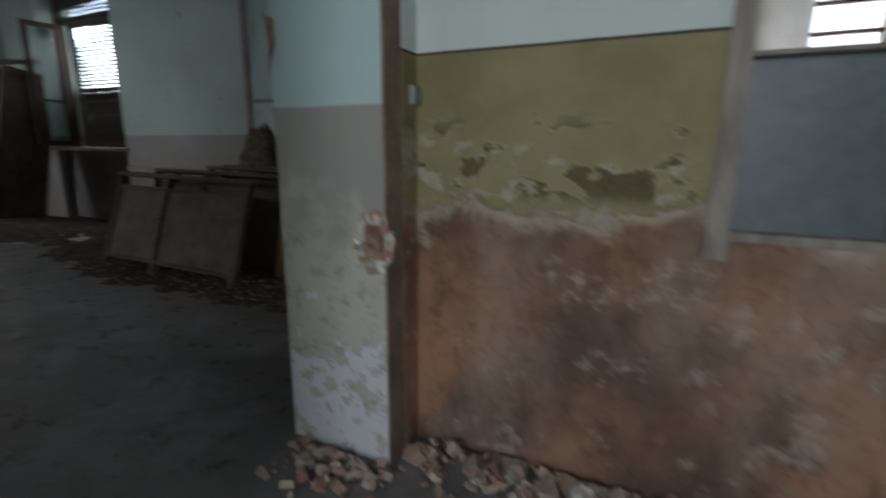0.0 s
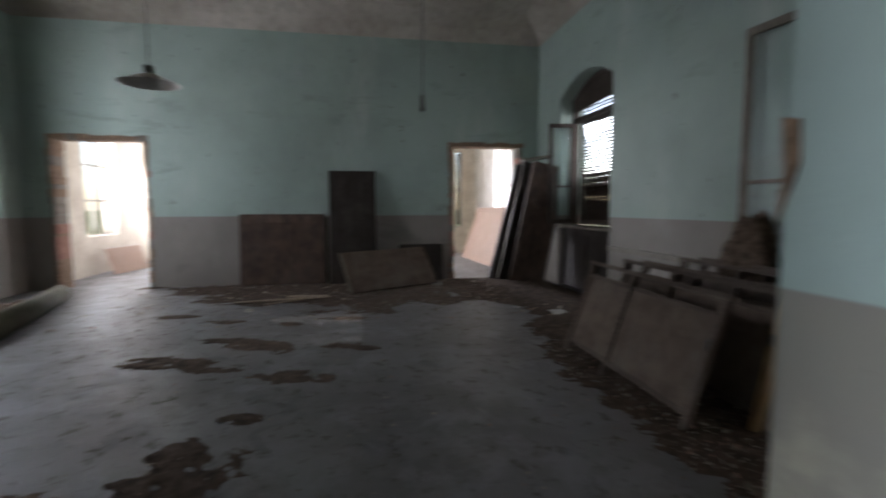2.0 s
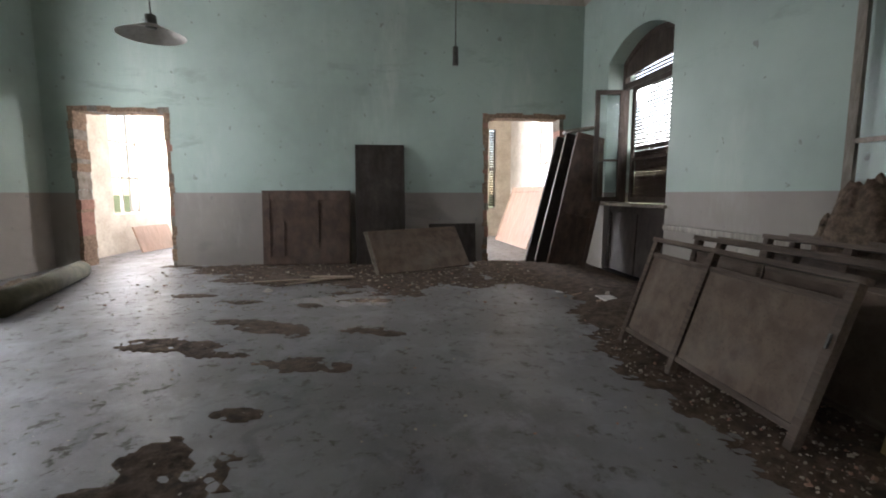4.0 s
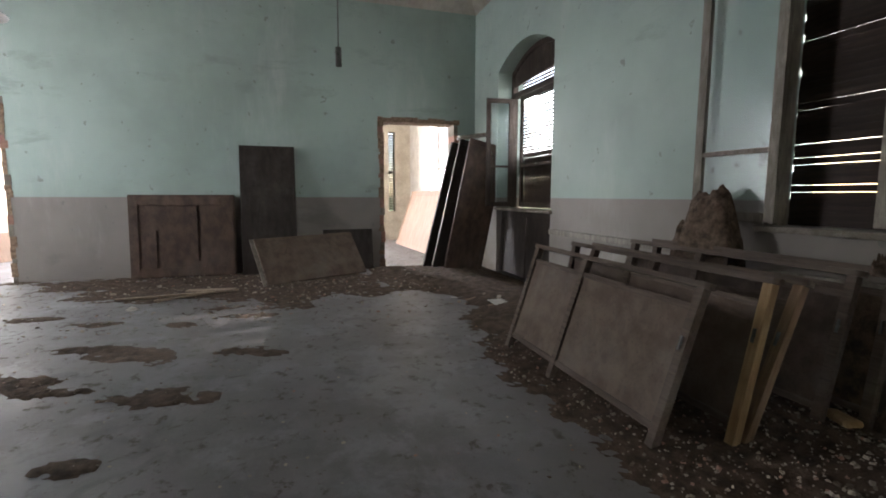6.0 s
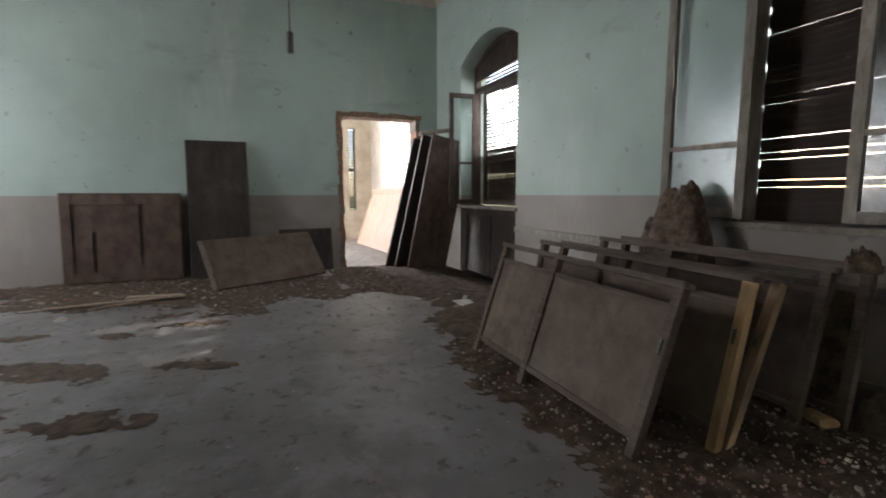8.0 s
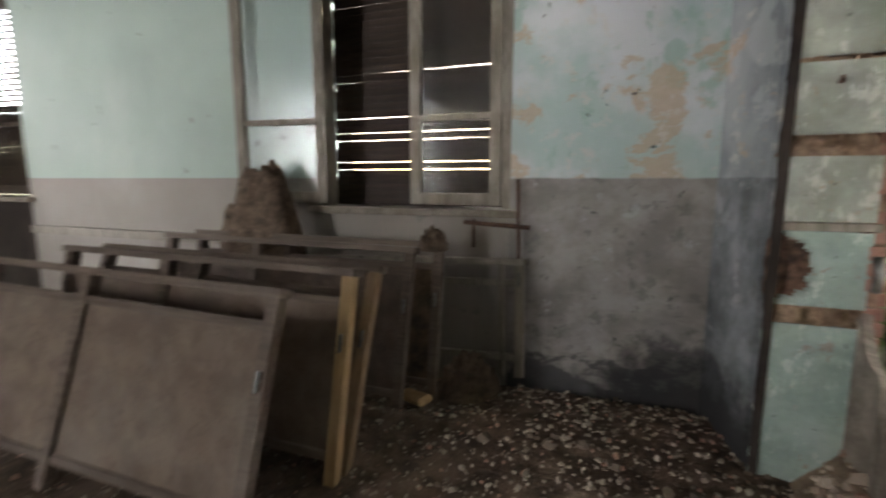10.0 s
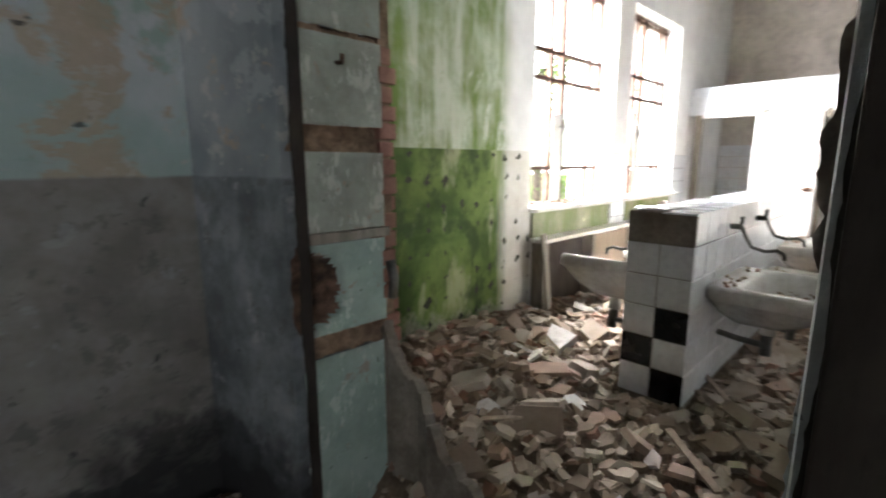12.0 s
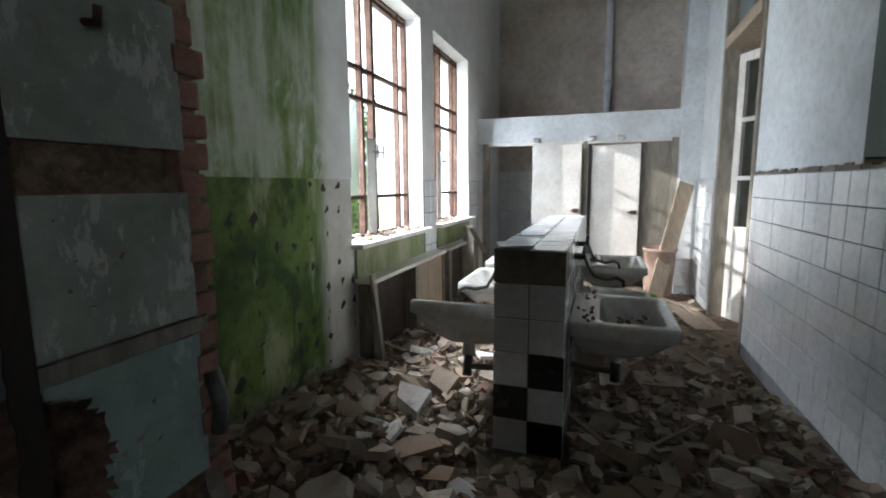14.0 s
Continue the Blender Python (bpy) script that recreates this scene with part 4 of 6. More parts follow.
def board(name, m, w, h, t, material, label, rails=(), category="board"):
    ob = thing(name, m, label, category)
    box("face", 0, w, -t / 2, t / 2, 0, h, material, ob, "", 0.004)
    for x0, x1, z0, z1 in rails:
        box("batten", x0, x1, -t / 2 - 0.02, -t / 2 - 0.001, z0, z1, material, ob, "", 0.004)
    return ob


TO_EAST = 90
board("brown_panel_door", pose(-10.02, -1.53, 0.02, 0, -4, 0) @ pose(0, 0, 0, 0, 0, TO_EAST), 1.63, 1.4, 0.05, M_BROWN, "scuffed reddish-brown panelled door lying sideways against the wall",
      ((0.02, 0.14, 0.02, 1.36), (0.14, 1.5, 1.22, 1.36), (0.95, 1.03, 0.3, 1.2), (0.32, 0.4, 0.05, 0.8), (1.47, 1.6, 0.02, 1.36), (0.14, 1.47, 0.02, 0.16)), "door")
board("black_board", pose(-9.93, 0.2, 0.0, 0, -6.5, 0) @ pose(0, 0, 0, 0, 0, TO_EAST), 0.93, 2.3, 0.04, M_BLACKWOOD, "tall blackened board leaning on the wall")
board("fallen_board", lean(-8.72, 0.68, 0.02, -9.45, 2.3, 0.05, 38), 1.78, 0.86, 0.035, M_SCREENPANEL, "dusty grey-brown board tipped over against the others")
board("short_dark_board", lean(-9.98, 1.6, 0.02, -10.02, 2.52, 0.02, 8), 0.92, 0.76, 0.04, M_BLACKWOOD, "short dark board standing by the doorway")
# separate strip added to stand for the fallen board's pale left edge
stick("white_edge_strip", (-9.15, 0.42, 0.7), (-8.68, 0.64, 0.02), 0.06, 0.02, M_PALEWOOD)
tagged(bpy.data.objects["white_edge_strip"], "pale strip standing for the fallen board's left edge", "strip")
for (a, b, w) in (((-8.2, -1.2, 0.03), (-8.35, 0.3, 0.05), 0.07), ((-8.0, -0.7, 0.025), (-8.5, 0.2, 0.03), 0.05), ((-8.5, -0.4, 0.05), (-8.3, 0.25, 0.07), 0.12)):
    tagged(stick("lath", a, b, w, 0.02, M_PLANK), "splintered wooden lath lying on the floor", "lath", "laths on the floor")
paper = box("paper", -6.72, -6.4, 3.5, 3.72, 0.03, 0.045, M_WHITE, None, "", 0.004)
tagged(paper, "crumpled white sheet lying in the dirt", "paper")
for i in range(14):
    v, f = [], []
    shard(v, f, rng, (0, 0, 0), rng.uniform(0.03, 0.09), 0.012, 12)
    me = bpy.data.meshes.new("plaster_flake")
    me.from_pydata([tuple(q) for q in v], [], f)
    me.materials.append(M_SLAB)
    fl = tagged(new("plaster_flake", me), "pale plaster flake fallen on the dirt", "flake", "plaster flakes")
    x, y = (rng.uniform(-7.2, -5.6), rng.uniform(2.9, 3.7)) if i < 6 else (rng.uniform(-9.6, -7.6), rng.uniform(-1.5, 2.3))
    fl.location = (x, y, max(soil_depth(x, y), 0) + 0.01)

# boarding added across the niche front to keep the shaded niche dark
board("niche_board", lean(-9.08, NY + 0.1, 0.03, -7.2, NY + 0.1, 0.03, 2), 1.88, 1.11, 0.03, M_BLACKWOOD, "dark boarding added to darken the niche under the window",
      ((0.0, 0.09, 0, 1.11), (0.9, 0.98, 0, 1.11), (1.79, 1.88, 0, 1.11), (0.09, 0.9, 1.0, 1.11), (0.98, 1.79, 1.0, 1.11)))

# stack of doors by the doorway, leaning sideways into the corner
for x, y, tilt, w, h, turn, mat, lab in ((-9.72, 3.42, -14.5, 0.62, 2.5, 8, M_BLACKWOOD, "blackened door leaf leaning sideways by the doorway"),
                                         (-9.45, 3.52, -13.5, 0.66, 2.52, 5, M_BLACKWOOD, "dark door leaf with a pale worn edge in the stack"),
                                         (-9.15, 3.66, -12, 0.72, 2.48, 2, M_BROWN, "reddish-brown door leaf at the front of the stack")):
    d = thing("stacked_door", pose(x, y, 0.02, tilt, 0, turn), lab, "door", "doors stacked by the doorway")
    box("leaf", -0.012, 0.012, 0.07, w - 0.07, 0.09, h - 0.09, mat, d)
    for a in ((0, 0.07, 0, h), (w - 0.07, w, 0, h), (0.07, w - 0.07, 0, 0.09), (0.07, w - 0.07, h - 0.09, h), (0.07, w - 0.07, 1.05, 1.15)):
        box("rail" if a[1] - a[0] > 0.1 else "stile", -0.024, 0.024, a[0], a[1], a[2], a[3], mat, d, "", 0.004)
    box("worn_edge", -0.02, 0.026, -0.006, -0.001, 0.1, h - 0.05, M_PALEWOOD if mat is M_BLACKWOOD and x > -9.6 else mat, d)
cap = board("pale_trim_board", pose(-9.5, 4.05, 2.45, 0, -8, 78), 0.62, 0.05, 0.3, M_PALEWOOD, "pale painted trim board resting on the stacked doors")

# ragged brick reveals round the two doorways of the far wall
for y0, y1 in ((-4.8, -3.22), (2.77, 4.25)):
    ring = new("doorway_trim")
    structure(ring, "torn plaster edge and bare brick round the doorway", "trim")
    rg = random.Random(int(y0 * 10))
    for side in (0, 1):
        z = 0.0
        while z < 2.84:
            h = rg.uniform(0.05, 0.22)
            w = rg.uniform(0.05, 0.1)
            ya, yb = (y0 - w, y0 + rg.uniform(0.0, 0.035)) if side == 0 else (y1 - rg.uniform(0.0, 0.035), y1 + w)
            box("brick", WX - 0.38, WX + rg.uniform(0.003, 0.009), ya, yb, z, min(z + h, 2.92), rg.choice((M_MUD, M_MUD, M_BRICK, M_CEMENT)), ring, "", 0.006)
            z += h
    y = y0 - 0.07
    while y < y1 + 0.07:
        w = min(rg.uniform(0.12, 0.3), y1 + 0.08 - y)
        box("brick", WX - 0.38, WX + rg.uniform(0.003, 0.009), y, y + w, 2.84 - rg.uniform(0, 0.02), 2.84 + rg.uniform(0.06, 0.1), rg.choice((M_MUD, M_MUD, M_CEMENT)), ring, "", 0.006)
        y += w

# hanging things
lamp = thing("pendant_lamp", pose(-6.0, -1.39, 2.86), "old white pendant lamp hanging from a wire", "lamp")
tube("wire", ((0, 0, 0.1), (0, 0, 2.69)), 0.006, M_IRON, lamp)
bm = bmesh.new()
bmesh.ops.create_cone(bm, segments=28, radius1=0.3, radius2=0.07, depth=0.1, cap_ends=False)
part("shade", bm, M_WHITE, lamp, "", True).location.z = 0.06
tube("socket", ((0, 0, 0.08), (0, 0, 0.2)), 0.05, M_IRON, lamp)
cord = thing("hanging_cord", pose(-6.0, 1.57, 2.72), "loose electric cord with a bare lamp holder", "cord")
tube("wire", ((0, 0, 0.1), (0.01, 0.005, 1.2), (0, 0, 2.83)), 0.006, M_IRON, cord)
tube("holder", ((0, 0, -0.04), (0, 0, 0.02), (0, 0, 0.14)), 0.03, M_IRON, cord)

# rolled carpet by the south doors
roll_bm = bmesh.new()
bmesh.ops.create_cone(roll_bm, segments=28, radius1=0.15, radius2=0.15, depth=2.6, cap_ends=True)
for q in roll_bm.verts:
    q.co += Vector((0.02 * noise.noise(q.co * 3), 0.02 * noise.noise(q.co * 3 + Vector((5, 0, 0))), 0))
roll = thing("rolled_mattress", pose(-7.75, -3.75, 0.14, 0, 90, 16), "dirty greenish rolled mat lying on the floor", "mat")
part("roll", roll_bm, simple("dirty_olive_cloth", (0.16, 0.15, 0.1), (0.09, 0.085, 0.06), 5, 0.95, 0.01), roll, "", True)
heap("rubbish_heap", -8.3, -4.35, 0.75, 0.12, 0.0, "low heap of rubbish and plaster beside the mat", M_RUBFLOOR, 0.5, 4.4, 1.5)

# arched glazed door of the south wall
for x0, x1, z0, sp, rise in SDOORS:
    d = thing("door_1", pose((x0 + x1) / 2, SY - 0.22, 0), "tall arched glazed door with cream frame", "door")
    tagged(d, kind="structure")
    h = (x1 - x0) / 2
    for xa in (-h, -0.04, h - 0.08):
        box("stile", xa, xa + 0.08, -0.03, 0.03, 0, sp + 0.1, M_PALEWOOD, d, "", 0.005)
    for za in (0.0, 1.15, 2.05, 2.85, 3.6):
        for xa, xb in ((-h + 0.08, -0.04), (0.04, h - 0.08)):
            box("rail", xa, xb, -0.03, 0.03, za, za + 0.08, M_PALEWOOD, d, "", 0.005)
    for xa, xb in ((-h + 0.08, -0.04), (0.04, h - 0.08)):
        box("panel", xa, xb, -0.012, 0.012, 0.08, 1.15, M_PALEWOOD, d)
        for za, zb in ((1.23, 2.05), (2.13, 2.85), (2.93, 3.6), (3.68, sp + rise - 0.02)):
            p = box("pane", xa, xb, -0.003, 0.003, za, zb, M_GLASS, d)
            p.visible_shadow = False

# open leaf beside the entry opening
leaf = thing("door_leaf", pose(-0.98, -0.05, 0.0, 0, 0, 68), "blue-grey painted door leaf standing open", "door")
M_BLUEGREY = simple("blue_grey_paint", (0.16, 0.19, 0.2), (0.09, 0.105, 0.11), 3, 0.5)
for a in ((0, 0.09, 0, 2.3), (0.36, 0.45, 0, 2.3), (0.09, 0.36, 0, 0.15), (0.09, 0.36, 0.95, 1.05), (0.09, 0.36, 2.2, 2.3)):
    box("rail", a[0], a[1], -0.022, 0.022, a[2], a[3], M_BLUEGREY, leaf, "", 0.004)
box("panel", 0.09, 0.36, -0.01, 0.01, 0.15, 0.95, M_BLUEGREY, leaf)
box("panel", 0.09, 0.36, -0.01, 0.01, 1.05, 2.2, M_BLUEGREY, leaf)

# far room: leaning slatted shutter, window frames
sh = thing("slatted_shutter", lean(-14.45, 3.9, 0.02, -11.8, 4.08, 0.02, 19), "faded pinkish slatted door lying against the wall", "shutter")
for a in ((0, 0.09, 0, 1.6), (2.51, 2.6, 0, 1.6), (0.09, 2.51, 0, 0.09), (0.09, 2.51, 1.46, 1.6)):
    box("frame", a[0], a[1], -0.025, 0.025, a[2], a[3], M_PINKWOOD, sh, "", 0.005)
for i in range(13):
    x = 0.093 + i * 0.186
    box("slat", x, x + 0.176, -0.012, 0.012, 0.09, 1.46, M_PINKWOOD, sh, "", 0.004)
pb = board("pinkish_board", lean(-12.3, -4.82, 0.02, -13.5, -4.6, 0.02, 20), 1.2, 0.62, 0.04, M_PINKWOOD, "pinkish board leaning in the far room")


def barred_window(name, m, w, h, label, material, nx, nz):
    ob = thing(name, m, label, "window")
    tagged(ob, kind="structure")
    for i in range(nx + 1):
        x = -w / 2 + w * i / nx
        box("window_frame", x - 0.025, x + 0.025, -0.03, 0.03, 0, h, material, ob)
    for j in range(nz + 1):
        box("glazing_bar", -w / 2, w / 2, -0.02, 0.02, h * j / nz - 0.02, h * j / nz + 0.02, material, ob)
    return ob


for k, (y0, y1) in enumerate(((-5.0, -3.6), (-2.6, -1.4), (0.7, 2.1))):
    barred_window("window_%d" % (k + 5), pose(-16.1, (y0 + y1) / 2, 1.0, 0, 0, 90), y1 - y0, 2.3, "tall window of the far room with cream bars", M_PALEWOOD, 2, 3)
nwin = barred_window("window_8", pose(-12.9, 4.95, 0.9), 1.4, 2.5, "window of the far room with a slatted shutter", M_PALEWOOD, 2, 2)
for i in range(34):
    box("slat", -0.65, 0.65, 0.05, 0.06, 0.1 + i * 0.07, 0.135 + i * 0.07, M_SLAT, nwin)
slim = barred_window("window_11", pose(-16.1, 4.09, 0.9, 0, 0, 90), 0.22, 2.5, "slim dark shuttered window of the far room", M_DARKWOOD, 1, 2)
for i in range(30):
    box("slat", -0.09, 0.09, 0.03, 0.045, 0.06 + i * 0.08, 0.125 + i * 0.08, M_SLAT, slim)
swin = barred_window("window_9", pose(-12.9, -5.5, 0.9), 1.4, 2.5, "window of the far room with cream bars", M_PALEWOOD, 2, 3)

# ---- broken partition: end of the stub, low remnant, brick edge ----
end = new("stub_end")
structure(end, "layered broken wall end of plaster panels, mud bands and brick", "wall")
SX0, SX1, SYF = -1.245, -0.905, 4.06
for z0, z1, mat, inset in ((0.02, 0.77, M_STUBAQUA, 0.0), (0.77, 0.85, M_MUD, 0.012), (0.85, 1.16, M_STUBAQUA, 0.0), (1.2, 1.46, M_STUBFACE, 0.0),
                           (1.46, 1.545, M_MUD, 0.02), (1.545, 1.82, M_STUBFACE, 0.0), (1.82, 1.84, M_MUD, 0.012), (1.84, 5.58, M_STUBFACE, 0.0)):
    bm = bmesh.new()
    nx, nz = 28, max(2, int(min(z1 - z0, 0.9) / 0.012))
    grid = []
    for j in range(nz + 1):
        z = z0 + (z1 - z0) * j / nz
        rowv = []
        for i in range(nx + 1):
            x = SX0 + (SX1 - SX0) * i / nx
            e = 0.016 * noise.noise((x * 3, z * 14, 2)) if i == 0 else 0
            rough = 0.03 if mat is M_MUD else 0.003
            # a torn hole in the plaster at the outer edge
            r = math.hypot((x + 1.25) / 0.175, (z - 1.01) / 0.16)
            hole = 0.064 * max(0, min(1, (1 - r + 0.25 * noise.noise((x * 20, z * 20, 1))) * 4)) if 0.84 < z < 1.165 else 0
            rowv.append(bm.verts.new((x + e, SYF + inset + rough * noise.noise((x * 30, z * 30, 0)) + hole, z)))
        grid.append(rowv)
    for j in range(nz):
        for i in range(nx):
            q = bm.faces.new([grid[j][i], grid[j][i + 1], grid[j + 1][i + 1], grid[j + 1][i]])
            c = q.calc_center_median()
            q.material_index = 1 if c.y > SYF + 0.02 and mat is not M_MUD else 0
    part("plaster_panel" if mat is not M_MUD else "mud_band", bm, [mat, M_TORN], end, "", True)
box("wooden_strip", SX0 + 0.01, SX1 + 0.02, SYF - 0.006, SYF + 0.03, 1.163, 1.197, M_PALEWOOD, end, "pale nailed wooden strip", 0.004)
tube("hook", ((-1.08, SYF + 0.01, 1.74), (-1.08, SYF - 0.03, 1.735), (-1.08, SYF - 0.035, 1.76)), 0.007, M_RUST, end)
rg = random.Random(12)
z = 0.3
while z < 3.4:
    h = rg.uniform(0.05, 0.062)
    x1 = -0.905 + rg.uniform(0.045, 0.07)
    if not (1.78 < z < 1.95):
        box("brick", -0.915, x1, SYF + rg.uniform(-0.006, 0.012), 4.82, z, z + h, M_BRICK, end, "", 0.006)
    z += h + 0.009
box("mortar", -0.91, -0.862, SYF + 0.01, 4.82, 0.28, 3.4, M_MUD, end)
tube("latch", ((-0.89, SYF - 0.02, 0.93), (-0.885, SYF - 0.025, 1.0), (-0.89, SYF - 0.01, 1.07)), 0.018, M_IRON, end)

# low jagged remnant of the thin partition running from the stub
rem = bmesh.new()
prof = [(4.08, 0.9), (4.03, 0.76), (3.98, 0.7), (3.9, 0.61), (3.8, 0.52), (3.72, 0.42), (3.6, 0.36), (3.45, 0.3), (3.25, 0.24), (3.05, 0.2), (2.84, 0.17)]
fine = []
for (ya, za), (yb, zb) in zip(prof, prof[1:]):
    for k in range(9):
        u = k / 9
        y = ya + (yb - ya) * u
        fine.append((y, za + (zb - za) * u + 0.05 * noise.noise((y * 14, 3, 0)) + 0.03 * noise.noise((y * 41, 5, 0)) + 0.012 * noise.noise((y * 110, 7, 0))))
prev = None
for y, z in fine:
    x = -0.9 + 0.035 * noise.noise((y * 6, 0, 9)) + 0.008 * noise.noise((y * 40, 0, 2))
    cur = [rem.verts.new(p) for p in ((x - 0.02, y, -0.05), (x - 0.022, y, z), (x + 0.026, y, z - 0.012), (x + 0.03, y, -0.05))]
    if prev:
        for i in range(3):
            rem.faces.new([prev[i], prev[i + 1], cur[i + 1], cur[i]])
    prev = cur
structure(part("partition_remnant", rem, M_CEMENT), "jagged low remnant of a thin partition wall")

# torn edge of the opposite jamb
jamb = new("torn_jamb")
structure(jamb, "torn plaster and brick edge of the opening", "wall")


def torn_strip(name, z0, z1, reach, seed, at, along, material, parent, label):
    """A thin strip with a ragged outline; reach is its greatest width beyond the wall's edge."""
    bm = bmesh.new()
    n = max(6, int((z1 - z0) / 0.018))
    prev = None
    for i in range(n + 1):
        z = z0 + (z1 - z0) * i / n
        swell = abs(math.sin(math.pi * i / n)) ** 0.4
        w = reach * swell * (0.55 + 0.55 * noise.noise((seed, z * 5, 0)) + 0.4 * noise.noise((seed, z * 23, 4)) + 0.2 * noise.noise((seed, z * 60, 7)))
        w = max(0.0015, w)
        a = Vector(at) + Vector((0, 0, z))
        d, t = Vector(along), Vector((-along[1], along[0], 0)) * 0.006
        cur = [bm.verts.new(q) for q in (a - d * 0.03 - t, a + d * w - t * 0.4, a + d * w + t * 0.4, a - d * 0.03 + t)]
        if prev:
            for q in range(4):
                bm.faces.new([prev[q], prev[(q + 1) % 4], cur[(q + 1) % 4], cur[q]])
        prev = cur
    return part(name, bm, material, parent, label)


torn_strip("torn_edge", 1.22, 1.66, 0.05, 2.2, (-0.893, 2.81, 0), (0, 1, 0), M_CEMENT, jamb, "")
torn_strip("torn_edge", 1.7, 3.2, 0.018, 5.2, (-0.893, 2.81, 0), (0, 1, 0), M_JAMB, jamb, "")
torn_strip("torn_edge", 0.3, 1.2, 0.02, 7.7, (-0.893, 2.81, 0), (0, 1, 0), M_JAMB, jamb, "")
torn_strip("torn_edge", 0.1, 0.85, 0.12, 9.4, (-1.14, 2.795, 0), (1, 0.11, 0), M_TORN, jamb, "")
door_post = new("door_post")
structure(door_post, "blackened board nailed to the broken wall end", "trim")
box("board", -1.205, -1.169, 2.45, 2.768, 0.0, 1.6, M_BLACKWOOD, door_post, "", 0.006)
box("board", -1.195, -1.169, 2.45, 2.758, 1.6, 5.5, M_DARKWOOD, door_post, "", 0.004)
torn_strip("torn_edge", 1.7, 3.4, 0.03, 3.3, (-1.18, 2.758, 0), (0, 1, 0), M_TORN, door_post, "")
torn_strip("torn_edge", 0.05, 1.7, 0.014, 13.3, (-1.19, 2.767, 0), (0, 1, 0), M_BLACKWOOD, door_post, "")
# black strip paints the shadow line along the stub's broken edge
torn_strip("torn_edge", 0.05, 5.4, 0.018, 21.0, (-1.245, 4.052, 0), (-1, 0, 0), M_BLACKWOOD, end, "black ragged strip standing for the shadowed gap at the edge")

# ---- entry: strip, pocket, switch hole, rubble at the foot ----
room_box("trim", -0.651, -0.644, 1.722, 1.829, 0, 5.6, M_OLIVE, "olive painted reveal beside the torn strip", "trim")
room_box("trim", -0.656, -0.647, 1.606, 1.72, 0, 5.6, simple("beige_bare_plaster", (0.27, 0.205, 0.15), (0.16, 0.12, 0.085), 6, 0.9, 0.006), "bare brown strip where a frame was torn out", "trim")


def torn_hole(name, label, cx, cz, rx, rz, n, size, inner, back):
    """A ring of broken plaster lips on the pier's face round a flat sheet for the pocket."""
    ob = new(name)
    structure(ob, label, "trim")
    for i in range(n):
        a = 2 * math.pi * i / n
        c = Vector((cx + rx * math.cos(a), 1.61, cz + rz * math.sin(a)))
        v, f = [], []
        shard(v, f, rg, c, size * rg.uniform(0.7, 1.2), 0.014, 6)
        v = [Vector((q.x, c.y + (q.z - c.z), c.z + (q.y - c.y))) for q in v]
        me = bpy.data.meshes.new("plaster_lip")
        me.from_pydata([tuple(q) for q in v], [], f)
        me.materials.append(rg.choice((M_SLAB, M_SLAB, M_STUBFACE, M_BRICK)))
        new("plaster_lip", me).parent = ob
    # flat sheet for the pocket's inside; the lintel's dark one paints its shade
    box("pocket_back", cx - inner[0], cx + inner[0], 1.6, 1.6115, cz - inner[1], cz + inner[1], back, ob)
    return ob


torn_hole("lintel_pocket", "broken brick pocket of a removed beam", -0.67, 1.88, 0.085, 0.065, 20, 0.034, (0.05, 0.03), M_DARKWOOD)
torn_hole("switch_hole", "broken plaster round an empty switch box", -0.7, 0.9, 0.065, 0.095, 30, 0.03, (0.036, 0.062), M_MUD)
flap = bmesh.new()
pts = ((0, 0), (0.035, -0.01), (0.04, -0.09), (0.015, -0.16), (0.0, -0.2), (0.012, -0.1))
lo = [flap.verts.new((-1.15 + a, 1.603, 1.7 + b)) for a, b in pts]
hi = [flap.verts.new((-1.15 + a, 1.609, 1.7 + b)) for a, b in pts]
flap.faces.new(lo), flap.faces.new(hi)
for i in range(6):
    flap.faces.new([lo[i], lo[(i + 1) % 6], hi[(i + 1) % 6], hi[i]])
structure(part("torn_patch", flap, M_MUD), "torn patch of bare plaster on the pier edge", "trim")
box_ob = box("junction_box", -0.646, -0.622, 1.772, 1.824, 1.388, 1.456, M_STUBFACE, None, "", 0.005)
tagged(box_ob, "small painted junction box in the wall's corner", "junction box")
v, f = [], []
rng = random.Random(21)
for _ in range(420):
    x = rng.uniform(-1.1, 1.2)
    y = (1.58 if x < -0.6 else 1.8) - abs(rng.gauss(0, 0.12))
    s = rng.choice((0.008, 0.014, 0.022, 0.035))
    shard(v, f, rng, (x, y, 0.01 + s * 0.3 + 0.05 * max(0, 1 - (1.8 - y) / 0.2) * rng.random()), s, s * 0.7, 30)
stuff("entry_rubble", v, f, M_RUBBLE, "plaster rubble along the foot of the wall", "rubble")
for i in range(16):
    v, f = [], []
    s = rng.uniform(0.03, 0.06)
    shard(v, f, rng, (0, 0, 0), s, s * 0.8, 20)
    me = bpy.data.meshes.new("stone")
    me.from_pydata([tuple(q) for q in v], [], f)
    me.materials.append(M_SLAB)
    st = tagged(new("stone", me), "pale broken lump of plaster at the wall foot", "stone", "lumps at the wall foot")
    x = rng.uniform(-0.75, 0.35)
    st.location = (x, (1.57 if x < -0.6 else 1.78) - rng.uniform(0, 0.12), s * 0.45)

